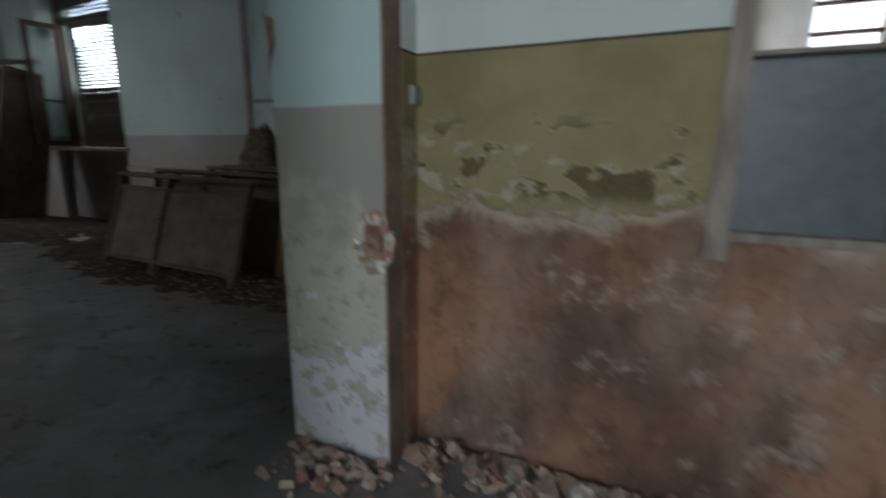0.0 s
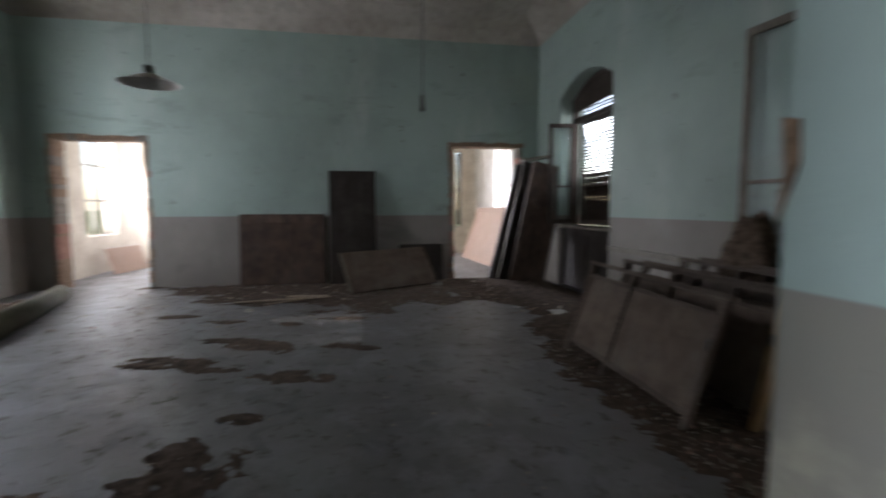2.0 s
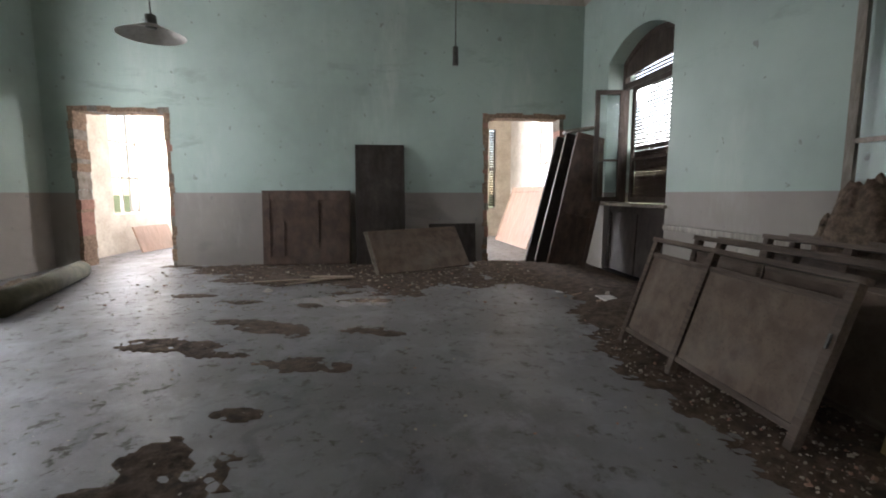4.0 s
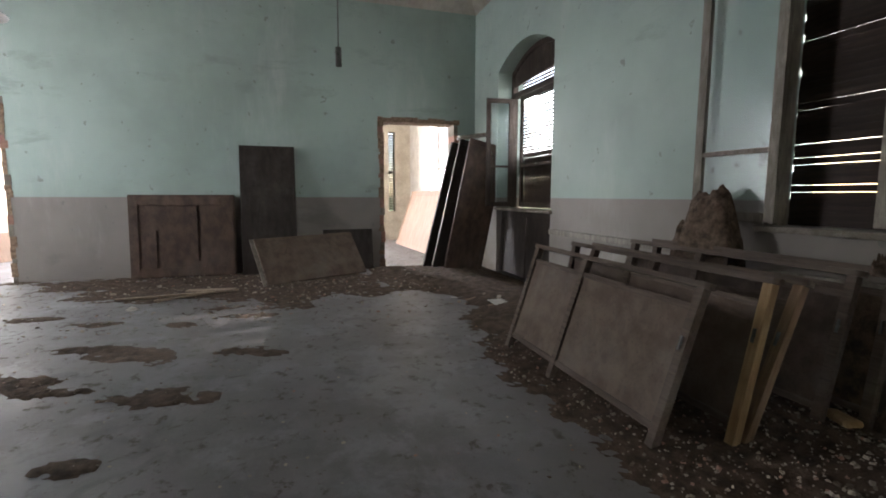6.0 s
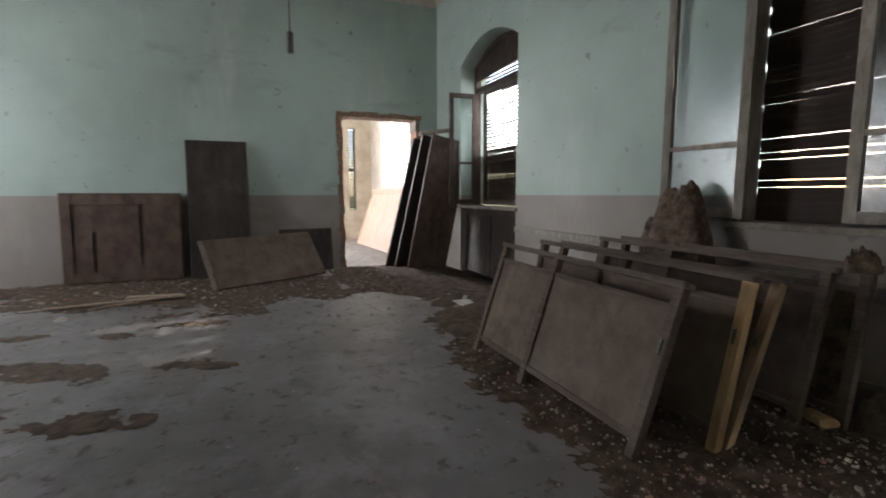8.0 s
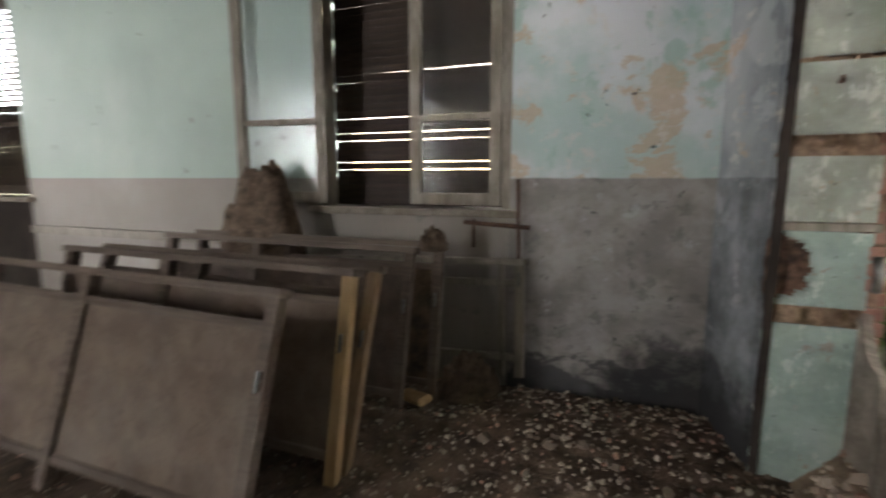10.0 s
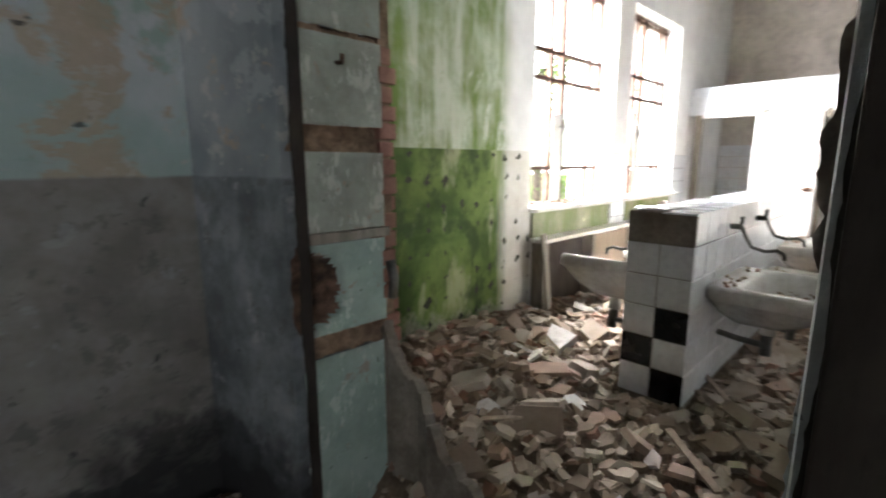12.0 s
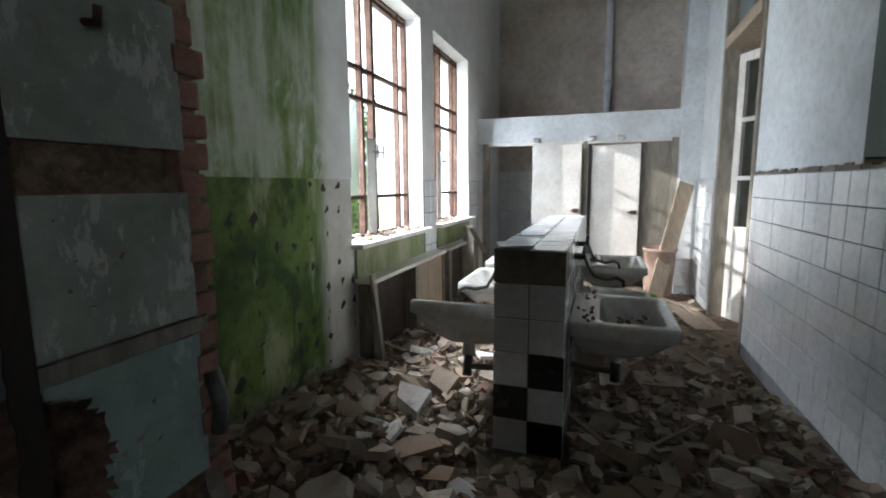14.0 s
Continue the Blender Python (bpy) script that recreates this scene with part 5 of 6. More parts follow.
# window between entry and washroom
iw = thing("window_3", pose(0.59, 1.86, 0.97), "interior window with peeling cream frame and dusty grey panes", "window")
tagged(iw, kind="structure")
for a in ((-0.24, -0.18, -0.06, 1.63), (0.18, 0.21, 0, 1.63), (-0.18, 0.18, 0, 0.03), (-0.18, 0.18, 1.57, 1.63), (-0.18, 0.18, 0.515, 0.53)):
    box("window_frame", a[0], a[1], -0.05, 0.03, a[2], a[3], M_PALEWOOD, iw, "", 0.006)
box("pane", -0.18, 0.18, -0.004, 0.004, 0.03, 0.515, M_BLUEPANE, iw, "dusty blue-grey pane")

# ---- washroom ----
T = 0.155


def tile_mesh(name, material, s=T - 0.005, d=0.008):
    bm = bmesh.new()
    bm_box(bm, -s / 2, s / 2, -d, 0, -s / 2, s / 2)
    bmesh.ops.bevel(bm, geom=[e for e in bm.edges if abs(e.verts[0].co.y + d) < 1e-6 and abs(e.verts[1].co.y + d) < 1e-6], offset=0.003, segments=1, affect="EDGES")
    return mesh_of(name, bm, material)


ME_WHITE, ME_BLACK = tile_mesh("tile", M_TILE), tile_mesh("tile", M_BLACKTILE)


def tiled(parent, m, cols, rows, pick=None, seed=1, loose=0.3):
    """Rows of tiles in the xz plane of m, each a piece of its own, facing -y."""
    rr = random.Random(seed)
    for j in range(rows):
        for i in range(cols):
            me = pick(i, j) if pick else ME_WHITE
            if me is None:
                continue
            t = new("tile", me)
            t.parent = parent
            t.matrix_local = m @ pose((i + 0.5) * T, rr.uniform(-0.0012, 0.0012), (j + 0.5) * T, rr.gauss(0, loose), rr.gauss(0, loose * 0.5), rr.gauss(0, loose))


# washstand with basins on both sides
DX0, DX1, DY0, DY1, DZ0, DZ1 = 0.3, 2.68, 3.375, 3.685, 0.275, 1.205
stand = thing("washstand", pose(0, 0, 0), "tiled masonry washstand wall with black and white checks", "washstand")
box("core", DX0 + 0.008, DX1, DY0 + 0.008, DY1 - 0.008, 0.15, DZ1 - 0.012, M_CEMENT, stand, "", 0.003)
box("cap_block", DX0 - 0.006, DX0 + 0.03, DY0 + 0.003, DY1 - 0.003, DZ0 + 5 * T + 0.004, DZ1 - 0.006, M_CEMENT, stand, "bare brown cement end block", 0.008)
checks = {(0, 0): ME_WHITE, (1, 0): ME_BLACK, (0, 1): ME_BLACK, (1, 1): ME_WHITE, (0, 2): ME_WHITE, (1, 2): ME_BLACK}
tiled(stand, pose(DX0 + 0.008, DY1, DZ0, 0, 0, -90), 2, 5, lambda i, j: checks.get((i, j), ME_WHITE), 3)
tiled(stand, pose(DX0 + 0.006, DY0 + 0.008, DZ0), 15, 6, None, 4)
tiled(stand, pose(DX1 - 0.02, DY1 - 0.008, DZ0, 0, 0, 180), 15, 6, None, 5)
tiled(stand, pose(DX0 - 0.01, DY0, DZ1 - 0.012, -90, 0, 0), 15, 2, lambda i, j: None if (i, j) in ((0, 1),) else ME_WHITE, 6, 1.3)
loose_tile = tagged(new("tile_loose", ME_WHITE), "loose white tile lying on the washstand", "tile")
loose_tile.name = "loose_tile"
loose_tile.matrix_world = pose(DX0 + 0.07, DY1 - 0.08, DZ1 + 0.002, -90, 0, 17)


def basin(m, label, taps=True):
    """A wide rectangular washbasin; local y runs out from the wall, z is the rim."""
    ob = thing("washbasin", m, label, "washbasin", "basins on the washstand")
    bm = bmesh.new()

    def loop(w, y0, y1, z, r, n=5):
        out = []
        for cx, cy, a0 in ((w / 2 - r, y1 - r, 0), (-w / 2 + r, y1 - r, 90), (-w / 2 + r, y0 + r, 180), (w / 2 - r, y0 + r, 270)):
            for i in range(n + 1):
                a = radians(a0 + 90 * i / n)
                out.append(bm.verts.new((cx + r * math.cos(a), cy + r * math.sin(a), z)))
        return out
    rings = [loop(0.3, 0.08, 0.3, -0.2, 0.06), loop(0.46, 0.03, 0.4, -0.15, 0.09), loop(0.6, 0.0, 0.455, -0.075, 0.07), loop(0.64, 0.0, 0.475, -0.06, 0.06),
             loop(0.64, 0.0, 0.475, -0.012, 0.06), loop(0.625, 0.006, 0.465, 0.0, 0.055), loop(0.53, 0.13, 0.43, 0.0, 0.06), loop(0.51, 0.14, 0.42, -0.015, 0.06),
             loop(0.45, 0.17, 0.39, -0.1, 0.07), loop(0.3, 0.2, 0.34, -0.125, 0.05)]
    for r0, r1 in zip(rings, rings[1:]):
        for i in range(len(r0)):
            bm.faces.new([r0[i], r0[(i + 1) % len(r0)], r1[(i + 1) % len(r0)], r1[i]])
    bm.faces.new(rings[0]), bm.faces.new(rings[-1])
    part("bowl", bm, M_PORCELAIN, ob, "", True)
    tube("drain", ((0, 0.22, -0.19), (0, 0.22, -0.27)), 0.035, M_PORCELAIN, ob)
    tube("trap", ((0, 0.22, -0.26), (0, 0.22, -0.38)), 0.026, M_IRON, ob)
    tube("waste_pipe", ((0, 0.22, -0.33), (0, 0.1, -0.325), (0, -0.01, -0.31)), 0.016, M_IRON, ob)
    v, f = [], []
    for _ in range(26):
        s = rng.choice((0.008, 0.014, 0.024))
        shard(v, f, rng, (rng.uniform(-0.2, 0.2), rng.uniform(0.2, 0.38), -0.1 + rng.random() * 0.03), s, s * 0.6, 25)
    for _ in range(14):
        shard(v, f, rng, (rng.uniform(-0.28, 0.28), rng.uniform(0.02, 0.11), 0.008), 0.012, 0.01, 25)
    me = bpy.data.meshes.new("crumbs")
    me.from_pydata([tuple(q) for q in v], [], f)
    me.materials.append(M_RUBBLE)
    crumbs = tagged(new("crumbs", me), kind="stuff")
    crumbs.parent = ob
    return ob


def tap(m):
    ob = thing("tap", m, "dull metal wall tap with a swan-neck spout", "tap", "taps over the basins")
    tube("body", ((0, 0, 0), (0, 0.055, 0)), 0.016, M_IRON, ob)
    tube("spout", ((0, 0.05, 0.0), (0, 0.07, -0.05), (0, 0.1, -0.1), (0, 0.16, -0.115), (0, 0.21, -0.105), (0, 0.24, -0.12), (0, 0.245, -0.15)), 0.009, M_IRON, ob)
    tube("stem", ((0, 0.045, 0.01), (0, 0.05, 0.045)), 0.009, M_IRON, ob)
    tube("handle", ((-0.028, 0.05, 0.048), (0.028, 0.05, 0.048)), 0.007, M_IRON, ob)
    return ob


basin(pose(0.79, DY0, 0.845, 0, 0, 180), "dirty white washbasin full of debris on the washstand")
basin(pose(1.62, DY0, 0.70, -3, 4, 180), "sagging white washbasin on the washstand")
basin(pose(2.38, DY0, 0.845, 0, 0, 180), "dirty white washbasin at the far end of the washstand")
basin(pose(0.76, DY1, 0.82, 0, 16, 0), "tilted white washbasin facing the windows")
basin(pose(1.6, DY1, 0.82, 0, 0, 0), "white washbasin facing the windows")
basin(pose(2.38, DY1, 0.84, 0, 0, 0), "white washbasin facing the windows at the far end")
for x in (0.83, 1.36):
    tap(pose(x, DY0 - 0.001, 1.1, 0, 0, 180 + (x * 17) % 14))
for x in (0.62, 1.55, 2.38):
    tap(pose(x, DY1 + 0.001, 1.06, 0, 0, (x * 13) % 12))

# tiled south wall of the washroom
sw = wall_with_holes("wall_bath_south", "x", BATH_S, BATH_S + 0.006, -0.9, 5.8, 0.0, 5.6, [(0.38, 0.8, 1.53, 2.6, 0), (2.26, 3.47, 0, 3.72, 0)], M_UPPER, "white plaster over glazed white tiles")
tiled(sw, pose(2.255, BATH_S + 0.01, 0.28, 0, 0, 180), 20, 8, None, 8, 0.22)
box("grout", -0.85, 2.256, BATH_S + 0.0062, BATH_S + 0.0085, 0.28, 1.52, M_GROUT, sw)
box("base_board", -0.85, 2.25, BATH_S + 0.006, BATH_S + 0.016, 0.16, 0.278, simple("grey_skirting", (0.3, 0.31, 0.32), (0.2, 0.2, 0.2), 4), sw)
ledge_bm = bmesh.new()
for i in range(40):
    x = -0.85 + i * 0.078
    bm_box(ledge_bm, x, x + 0.076, BATH_S + 0.006, BATH_S + 0.012 + 0.008 * rg.random(), 1.522, 1.535 + 0.02 * rg.random())
part("tile_ledge", ledge_bm, M_CEMENT, sw)
pil = room_box("wall_pilaster", 4.3, 4.55, BATH_S + 0.006, 2.42, 0.1, 5.6, M_UPPER, "white pilaster with a tiled foot")
tiled(pil, pose(4.292, 2.42, 0.28, 0, 0, -90), 1, 8, None, 9)
tiled(pil, pose(4.28, BATH_S + 0.014, 0.28, 0, 0, 180), 5, 8, None, 19)
nt = new("north_tiles")
structure(nt, "rows of white tiles left between the windows", "wall")
for x0, x1 in ((2.445, 2.745), (3.985, 4.45)):
    box("grout", x0, x1, BATH_N - 0.0045, BATH_N - 0.002, 0.28, 1.52, M_GROUT, nt)
tiled(nt, pose(2.45, BATH_N - 0.004, 0.28), 2, 8, None, 10)
tiled(nt, pose(3.99, BATH_N - 0.004, 0.28), 3, 8, None, 11)
et = new("end_tiles")
structure(et, "old cream tiles on the cubicle's back wall", "wall")
tiled(et, pose(5.795, 4.82, 0.28, 0, 0, -90), 8, 9, None, 12)

# steel windows of the washroom


def steel_window(name, x0, x1, z0, z1, label):
    w, h = x1 - x0, z1 - z0
    y = 5.0
    ob = thing(name, pose(x0, y, z0), label, "window")
    tagged(ob, kind="structure")
    xs = (0.0, 0.36 * w, 0.5 * w, 0.86 * w, w)
    for i, x in enumerate(xs):
        wd = 0.03 if i != 2 else 0.045
        box("mullion", x - wd / 2, x + wd / 2, -0.025, 0.025, 0, h, M_RUST, ob, "", 0.003)
    zs = (0.0, 0.3, 1.03, 1.25, 1.8) if h > 1.6 else (0, 0.3, 1.0)
    for z in (*zs, h):
        for a, b in zip(xs, xs[1:]):
            box("glazing_bar", a + 0.015, b - 0.015, -0.02, 0.02, z - 0.014, z + 0.014, M_RUST, ob)
    for a, b, lo, hi, mat in ((xs[0], xs[1], 0.3, 1.03, M_FROST), (xs[2], xs[3], 0.3, 1.03, M_FROST), (xs[0], xs[1], 1.25, 1.8, M_FROST), (xs[3], xs[4], 0.3, 1.03, M_GLASS)):
        p = box("pane", a + 0.01, b - 0.01, -0.003, 0.003, lo + 0.01, hi - 0.01, mat, ob, "frosted pane" if mat is M_FROST else "")
        p.visible_shadow = False
    box("cover_strip", xs[1] + 0.02, xs[2] - 0.03, -0.04, -0.03, 0.02, 0.75, M_WHITE, ob, "white painted strip")
    for s in (-0.05, 0.05):
        tube("latch", ((xs[2] + s - 0.02, -0.05, 0.65), (xs[2] + s + 0.05, -0.06, 0.65)), 0.008, M_IRON, ob)
        tube("latch_grip", ((xs[2] + s + 0.03, -0.06, 0.6), (xs[2] + s + 0.03, -0.06, 0.71)), 0.008, M_IRON, ob)
    sill = box("window_sill", -0.02, w + 0.04, -0.26, -0.02, -0.035, -0.003, M_WHITE, ob, "", 0.006)
    v, f = [], []
    for _ in range(60):
        s = rng.choice((0.008, 0.015, 0.03))
        shard(v, f, rng, (rng.uniform(0.1, w - 0.05), rng.uniform(-0.19, -0.04), s * 0.25), s, s * 0.6, 20)
    me = bpy.data.meshes.new("crumbs")
    me.from_pydata([tuple(q) for q in v], [], f)
    me.materials.append(M_RUBBLE)
    crumbs = tagged(new("crumbs", me), kind="stuff")
    crumbs.parent = ob
    return ob


steel_window("window_4", 1.1, 2.42, 1.085, 2.94, "rusty steel window with frosted panes above a dirty sill")
steel_window("window_10", 2.75, 3.98, 1.085, 2.94, "rusty steel window with frosted panes and debris on the sill")
# boxed niches under the sills
for x0, x1 in ((1.1, 2.66), (2.8, 4.0)):
    n = thing("boxing", pose(x0, BATH_N, 0.15), "dirty white wooden boxing under the window", "boxing", "boxings under the windows")
    for a in ((0.02, 0.1, 0, 0.68), (0.8, 0.86, 0, 0.66), (x1 - x0 - 0.05, x1 - x0, 0, 0.66)):
        box("upright", a[0], a[1], -0.13, -0.02, a[2], a[3], M_PALEWOOD, n, "", 0.004)
    box("shelf", 0.0, x1 - x0, -0.15, -0.005, 0.66, 0.69, M_WHITE, n, "", 0.005)
    box("panel", 0.86, x1 - x0 - 0.05, -0.12, -0.1, 0.02, 0.64, M_PLANK if x0 < 2 else M_PALEWOOD, n, "", 0.004)
    # dark sheet painted in as the shade of the open hole
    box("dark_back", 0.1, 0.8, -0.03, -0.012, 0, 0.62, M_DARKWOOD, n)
    if x0 < 2:
        stick("loose_board", (0.02, -0.2, 0.1), (0.0, -0.14, 0.74), 0.13, 0.02, M_PALEWOOD, n)
tagged(stick("leaning_board", (3.05, 4.55, 0.25), (3.5, 4.7, 1.0), 0.12, 0.02, M_PALEWOOD), "pale board leaning under the far window", "board")
tagged(stick("leaning_board", (3.25, 4.6, 1.02), (4.15, 4.66, 0.62), 0.05, 0.03, M_PALEWOOD), "pale batten fallen across the far niche", "board")

# beam, pipe and cubicles at the end
beam = room_box("beam", 4.45, 4.6, 2.41, BATH_N, 2.0, 2.32, M_UPPER, "white beam over the cubicles", "beam")
part_wall = room_box("cubicle_wall", 4.5, 5.8, 3.42, 3.5, 0.15, 2.0, M_UPPER, "thin wall between the cubicles", "wall")
pipe = thing("pipe", pose(5.74, 3.23, 2.3), "white painted drain pipe with a collar", "pipe")
tube("tube", ((0, 0, 0), (0, 0, 3.2)), 0.05, M_UPPER, pipe)
tube("collar", ((0, 0, 0.55), (0, 0, 0.64)), 0.065, M_UPPER, pipe)
cf = thing("cubicle_front", pose(4.48, 0, 0.18), "white wooden cubicle front with posts", "cubicle")
for y, w in ((4.72, 0.08), (3.46, 0.06), (2.46, 0.07)):
    box("post", -0.03, 0.03, y - w / 2, y + w / 2, 0, 1.82, M_PALEWOOD, cf, "", 0.005)
box("head", -0.03, 0.03, 2.5, 4.68, 1.78, 1.82, M_WHITE, cf, "", 0.004)
box("panel", -0.012, 0.012, 2.5, 2.84, 0.1, 1.78, M_PALEWOOD, cf, "stained greyish white panel")
for y in (4.05, 3.38, 3.05):
    tube("hinge_roller", ((-0.04, y - 0.04, 1.84), (-0.04, y + 0.04, 1.84)), 0.03, M_WHITE, cf)


def cubicle_door(m, w, label):
    d = thing("cubicle_door", m, label, "door", "cubicle doors")
    box("leaf", 0, w, -0.018, 0.018, 0, 1.6, M_WHITE, d, "", 0.006)
    box("lock", w - 0.09, w - 0.02, -0.03, -0.019, 0.76, 0.81, M_RUST, d, "rusty lock plate", 0.004)
    tube("knob", ((w - 0.12, -0.02, 0.785), (w - 0.06, -0.045, 0.785)), 0.008, M_RUST, d)
    return d


cubicle_door(pose(4.42, 4.1, 0.36, 0, 0, -93), 0.6, "white flush cubicle door standing ajar")
cubicle_door(pose(4.52, 3.38, 0.34, 0, 0, -99), 0.56, "white flush cubicle door lit by the sun")

# door from washroom to entry
fr = thing("door_frame", pose(0, 0, 0), "cream wooden door frame with worn paint", "door frame")
tagged(fr, kind="structure")
for x0, x1 in ((3.38, 3.46), (2.27, 2.33)):
    box("jamb", x0, x1, BATH_S - 0.3, BATH_S + 0.02, BATH_Z, 3.7, M_PALEWOOD, fr, "", 0.006)
box("transom", 2.33, 3.38, BATH_S - 0.3, BATH_S + 0.03, 2.66, 2.76, M_PLANK, fr, "bare wooden transom beam", 0.006)
box("head", 2.33, 3.38, BATH_S - 0.3, BATH_S + 0.02, 3.64, 3.7, M_PALEWOOD, fr, "", 0.006)
box("glazing_bar", 2.83, 2.88, BATH_S - 0.1, BATH_S - 0.05, 2.76, 3.64, M_PALEWOOD, fr, "", 0.004)
for x0, x1 in ((2.33, 2.83), (2.88, 3.38)):
    box("pane", x0, x1, BATH_S - 0.078, BATH_S - 0.072, 2.76, 3.64, M_BLUEPANE, fr, "dusty blue-grey pane")
gl = thing("glazed_door", pose(3.37, 2.1, BATH_Z + 0.01, 0, 0, 207), "half-open glazed door with white frame", "door")
for a in ((0, 0.08, 0, 2.42), (0.62, 0.7, 0, 2.42), (0.08, 0.62, 0, 0.2), (0.08, 0.62, 0.8, 0.88), (0.08, 0.62, 1.3, 1.34), (0.08, 0.62, 1.82, 1.86), (0.08, 0.62, 2.34, 2.42)):
    box("rail", a[0], a[1], -0.02, 0.02, a[2], a[3], M_WHITE, gl, "", 0.004)
for z0, z1 in ((0.88, 1.3), (1.34, 1.82), (1.86, 2.34)):
    box("pane", 0.075, 0.625, -0.003, 0.003, z0, z1, M_FROST, gl)
box("panel", 0.08, 0.62, -0.012, 0.012, 0.2, 0.8, M_WHITE, gl)

# bin, plank, boards, weed
bin_bm = bmesh.new()
prev = None
for r, z in ((0.13, 0.0), (0.15, 0.02), (0.155, 0.25), (0.165, 0.48), (0.178, 0.485), (0.178, 0.52), (0.16, 0.52), (0.145, 0.3), (0.12, 0.2)):
    ring = [bin_bm.verts.new((r * math.cos(2 * math.pi * i / 28), r * math.sin(2 * math.pi * i / 28), z)) for i in range(28)]
    if prev:
        for i in range(28):
            bin_bm.faces.new([prev[i], prev[(i + 1) % 28], ring[(i + 1) % 28], ring[i]])
    else:
        bin_bm.faces.new(ring)
    prev = ring
bin_bm.faces.new(prev)
dustbin = part("waste_bin", bin_bm, M_BUCKET, None, "", True)
dustbin.location = (4.0, 2.62, 0.24)
tagged(dustbin, "dusty pinkish-brown waste bin beside the pilaster", "bin")
tagged(stick("leaning_plank", (3.72, 2.68, 0.24), (4.18, 2.36, 1.47), 0.17, 0.022, M_PLANK, None, "", (1, 0.3, 0)), "bleached plank leaning from the bin to the pilaster", "plank")
for a, b, w in (((3.5, 2.55, 0.24), (2.75, 2.4, 0.25), 0.1), ((3.6, 2.42, 0.25), (2.6, 2.3, 0.26), 0.08), ((3.3, 2.75, 0.24), (2.9, 2.3, 0.26), 0.06), ((3.1, 2.5, 0.27), (2.5, 2.42, 0.28), 0.14), ((3.75, 2.6, 0.24), (3.2, 2.32, 0.27), 0.05)):
    tagged(stick("floor_board", a, b, w, 0.018, M_PLANK, None, "", (0, 0, 1)), "bleached broken board lying by the doorway", "board", "boards by the doorway")
v, f = [], []
for _ in range(220):
    a, r = rng.uniform(0, 6.28), abs(rng.gauss(0, 0.07))
    shard(v, f, rng, (3.5 + r * math.cos(a), 2.78 + r * math.sin(a), 0.24 + rng.uniform(0.01, 0.1)), 0.02, 0.001, 40)
weed = stuff("weed", v, f, M_LEAF, "small green weed growing through the floor", "plant")

# ---- rubble over the washroom floor ----


def rubble_height(x, y):
    """Height of the rubble bed: high near the opening, thin towards the far door."""
    h = 0.24 + 0.07 * max(0, 1 - abs(x - 0.1) / 1.6) + 0.05 * noise.noise((x * 1.7, y * 1.7, 4))
    if y > 3.75:
        h += 0.08 * min(1, (y - 3.75) / 0.8) * max(0, 1 - abs(x - 0.2) / 2.2)
    if x < -0.85:
        h -= (-0.85 - x) * 0.75
    if x > 1.5 and y < 3.3:
        h -= 0.03
    return max(h, 0.05)


verts, faces = [], []
nx, ny = 130, 54
for j in range(ny):
    for i in range(nx):
        x, y = -1.25 + i * 0.0545, 2.216 + j * 0.0493
        if x < -0.95:
            y = max(y, 2.85)
            y = min(y, 4.05)
        z = rubble_height(x, y) - 0.035 + 0.02 * noise.noise((x * 11, y * 11, 0))
        verts.append((x, y, z if x > -1.2 else 0.0))
for j in range(ny - 1):
    for i in range(nx - 1):
        a = j * nx + i
        faces.append((a, a + 1, a + nx + 1, a + nx))
me = bpy.data.meshes.new("rubble_bed")
me.from_pydata(verts, [], faces)
me.materials.append(M_RUBFLOOR)
me.shade_smooth()
tagged(new("rubble_bed", me), "brown crushed debris covering the washroom floor", "debris", kind="stuff")
rng = random.Random(33)
v, f = [], []
n = 0
while n < 5200:
    x = -1.1 + abs(rng.gauss(0, 1.9)) if rng.random() < 0.8 else rng.uniform(-1, 4.4)
    y = rng.uniform(2.24, 4.8)
    if x > 4.4 or (x < -0.93 and not 2.9 < y < 4.0) or (DX0 - 0.03 < x < DX1 and DY0 - 0.03 < y < DY1 + 0.03):
        continue
    if x > 2.0 and y < 3.0 and rng.random() < 0.6:
        continue
    s = rng.choice((0.008, 0.012, 0.02, 0.03, 0.045)) * rng.uniform(0.8, 1.25)
    shard(v, f, rng, (x, y, rubble_height(x, y) - 0.02 + s * 0.3), s, s * rng.uniform(0.3, 0.8), 26)
    n += 1
stuff("rubble", v, f, M_RUBBLE, "broken plaster, tile and brick rubble on the washroom floor", "rubble")
count = 0
spots = []
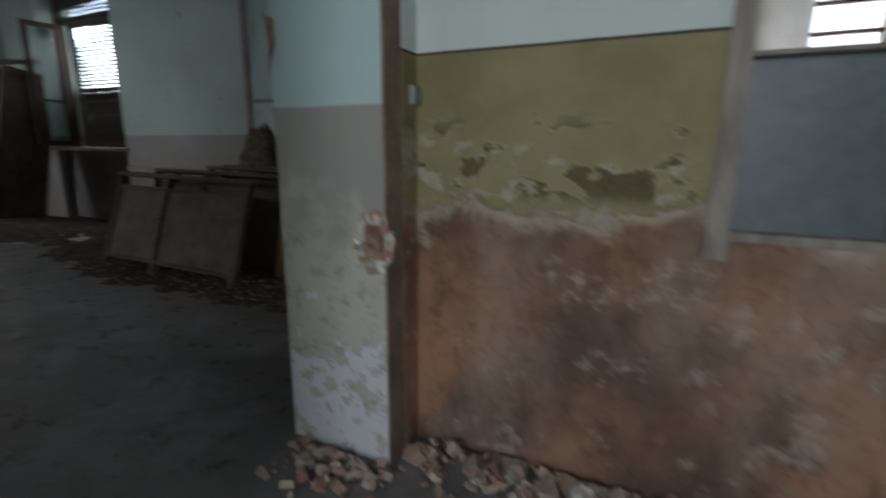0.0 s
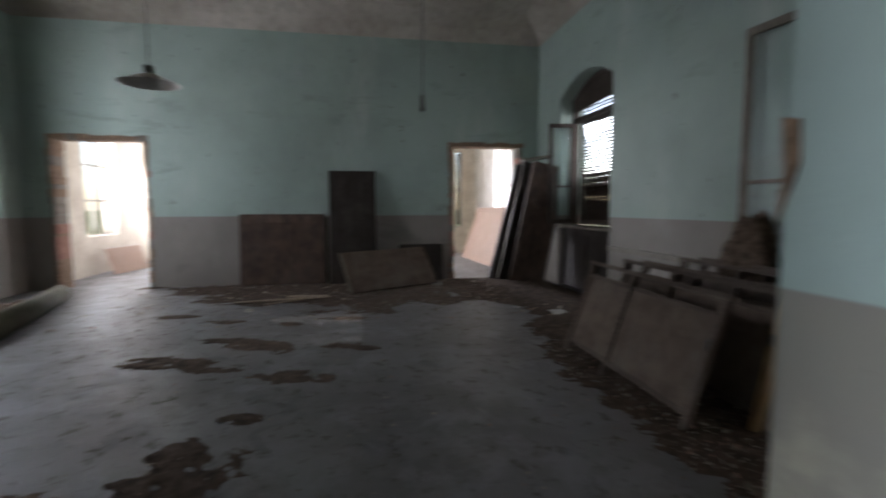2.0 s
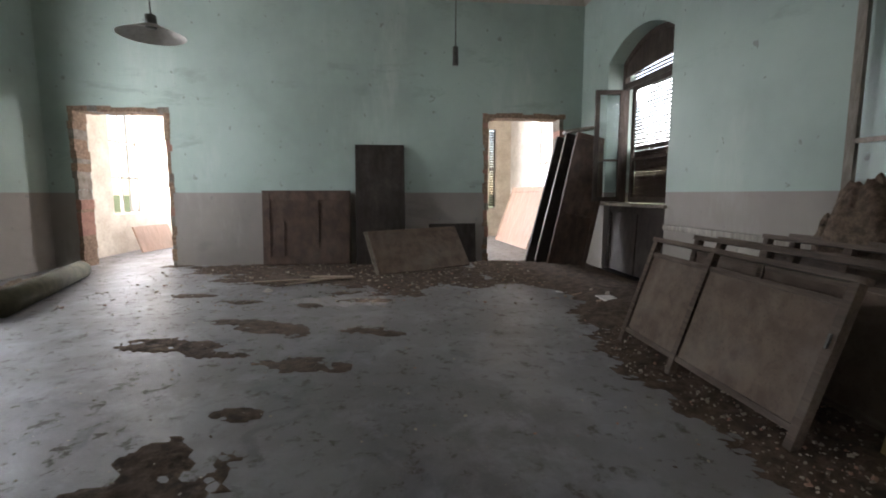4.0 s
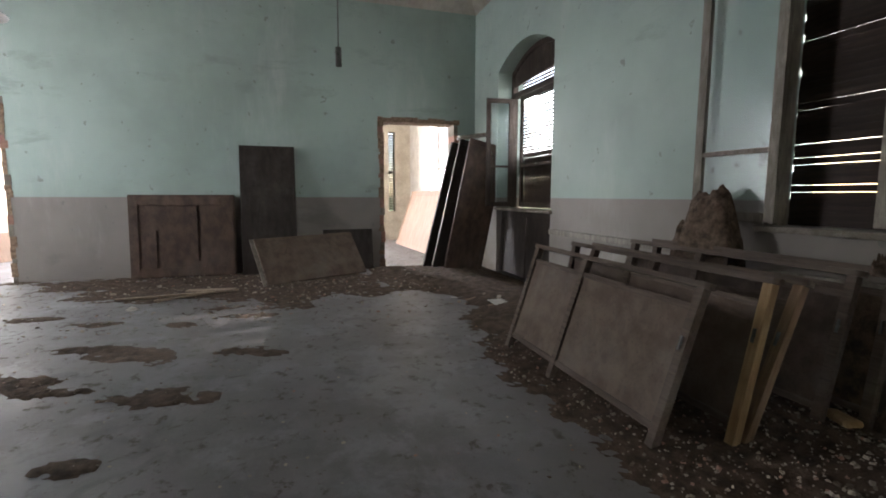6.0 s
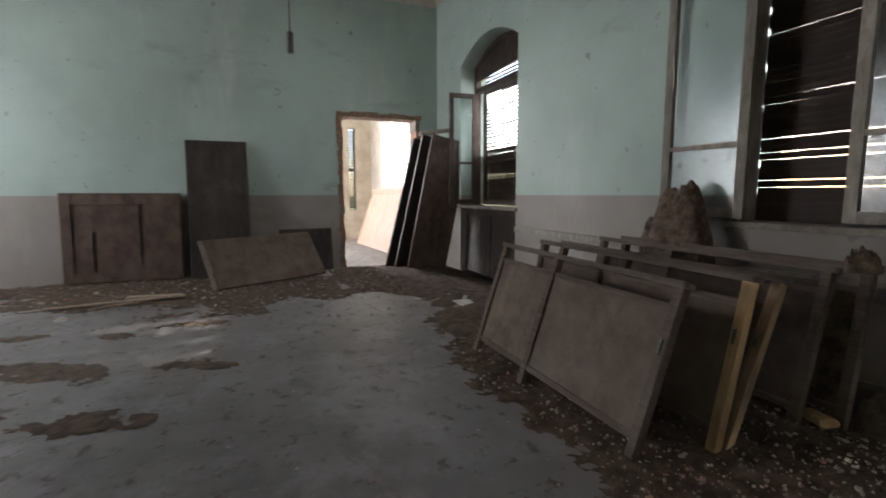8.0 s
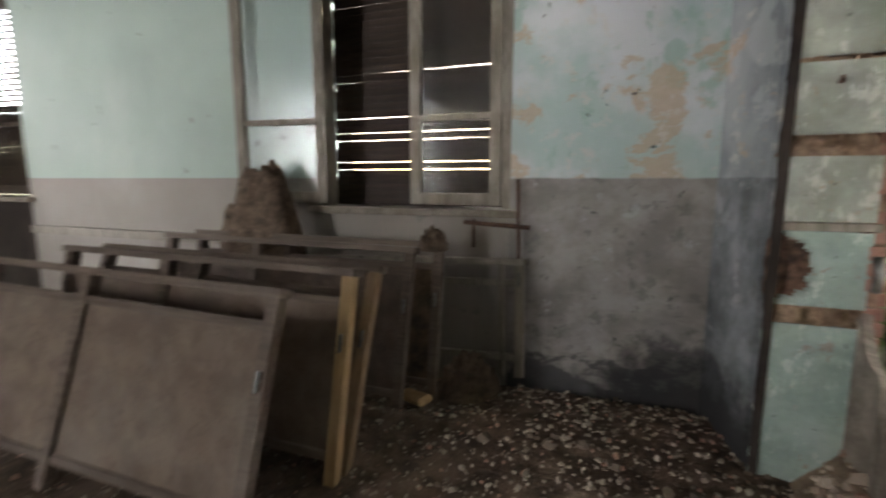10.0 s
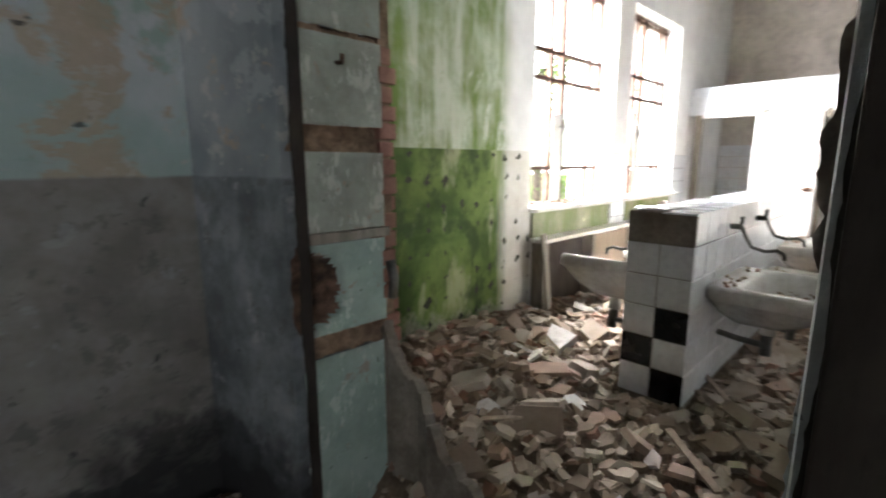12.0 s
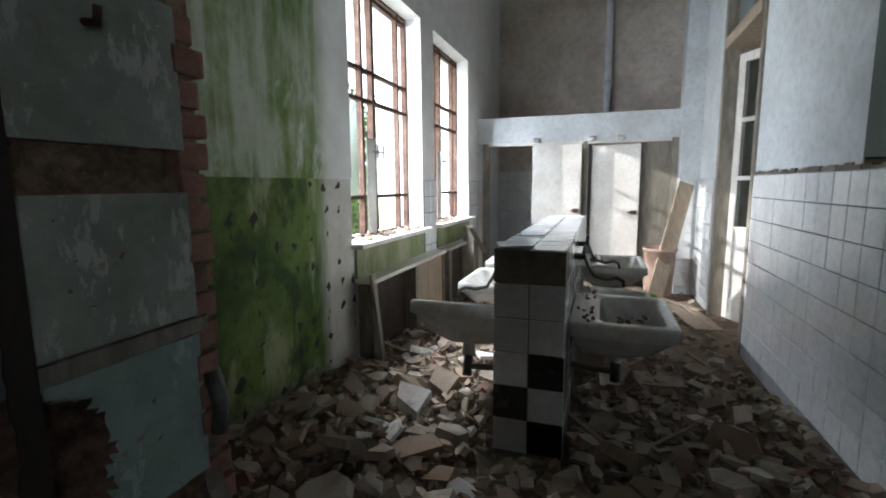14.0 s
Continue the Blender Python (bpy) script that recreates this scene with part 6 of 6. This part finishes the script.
while count < 300:
    x, y = rng.uniform(-0.95, 2.3), rng.uniform(2.4, 4.75)
    if (x < -0.8 and not 2.95 < y < 3.9) or (DX0 - 0.12 < x < DX1 and DY0 - 0.1 < y < DY1 + 0.1) or (x > 1.0 and y < 3.2 and rng.random() < 0.5):
        continue
    if x > 1.4 and rng.random() < 0.5:
        continue
    s = rng.choice((0.04, 0.05, 0.065, 0.08, 0.1, 0.13)) * rng.uniform(0.85, 1.15)
    if y < 2.3 + s * 1.2 or y > 4.8 - s * 1.2 or any(math.hypot(x - a, y - b) < 0.55 * (s + c) for a, b, c in spots):
        continue
    spots.append((x, y, s))
    v, f = [], []
    shard(v, f, rng, (0, 0, 0), s, s * rng.choice((0.14, 0.2, 0.3, 0.5)), 17)
    me = bpy.data.meshes.new("rubble_slab")
    me.from_pydata([tuple(q) for q in v], [], f)
    me.materials.append(M_SLAB)
    sl = tagged(new("rubble_slab", me), "flat broken slab of tile and plaster in the rubble", "slab", "slabs in the rubble")
    sl.location = (x, y, rubble_height(x, y) + s * 0.1)
    count += 1

for i in range(16):
    x, y, a = rng.uniform(-0.6, 2.6), rng.choice((rng.uniform(2.5, 3.2), rng.uniform(3.85, 4.6))), rng.uniform(0, 6.28)
    l = rng.uniform(0.15, 0.4)
    z = rubble_height(x, y)
    tagged(stick("lath", (x, y, z + 0.01), (x + l * math.cos(a), min(max(y + l * math.sin(a), 2.3), 4.75), z + rng.uniform(0.02, 0.07)), rng.uniform(0.012, 0.035), 0.012, M_PLANK), "broken wooden lath among the rubble", "lath", "laths in the rubble")

# mossy aprons under the sills
M_MOSS = simple("green_mossy_plaster", (0.34, 0.33, 0.24), (0.12, 0.18, 0.04), 4.0, 0.9, 0.006, (1, 1, 0.3))
for x0, x1 in ((1.12, 2.4), (2.77, 3.96)):
    room_box("trim", x0, x1, BATH_N - 0.02, BATH_N, 0.84, 1.04, M_MOSS, "green mossy plaster apron under the sill", "trim")

# ---- trees outside ----


def tree(x, y, h, r, seed, low=0.12, clumps=46):
    rr = random.Random(seed)
    ob = thing("tree", pose(x, y, -0.35), "leafy green tree outside to fill or shade a window", "tree", "trees outside")
    tube("trunk", [(0, 0, 0), (0.1, 0.05, h * 0.3), (0.02, -0.05, h * 0.6), (0.1, 0, h * 0.9)], 0.12, M_BARK, ob)
    for k in range(5):
        a = rr.uniform(0, 6.28)
        tube("limb", [(0.05, 0, h * (0.3 + 0.1 * k)), (0.5 * r * math.cos(a), 0.5 * r * math.sin(a), h * (0.4 + 0.1 * k)), (0.9 * r * math.cos(a), 0.9 * r * math.sin(a), h * (0.5 + 0.1 * k))], 0.04, M_BARK, ob)
    v, f = [], []
    for _ in range(clumps):
        a, el = rr.uniform(0, 6.28), rr.uniform(0.05, 1.0)
        q = r * math.sqrt(rr.random()) * (1.1 - 0.6 * el)
        cx, cy, cz = q * math.cos(a), q * math.sin(a), h * (low + (1.02 - low) * el)
        for _ in range(70):
            shard(v, f, rr, (cx + rr.gauss(0, 0.25), cy + rr.gauss(0, 0.25), cz + rr.gauss(0, 0.22)), rr.uniform(0.04, 0.075), 0.002, 45)
    me = bpy.data.meshes.new("crown")
    me.from_pydata([tuple(q) for q in v], [], f)
    me.materials.append(M_LEAF)
    crown = new("crown", me)
    crown.parent = ob
    return ob


tree(8.5, 9.8, 4.6, 1.5, 1)
tree(11.5, 9.4, 4.0, 1.6, 2)
tree(15.0, 11.5, 5.0, 2.0, 3)
tree(-19.5, -5.0, 4.0, 1.6, 4)
# unseen dense tree added to keep sun through window_1 off the floor
tree(-9.8, 9.6, 7.2, 2.6, 5, 0.5, 130)
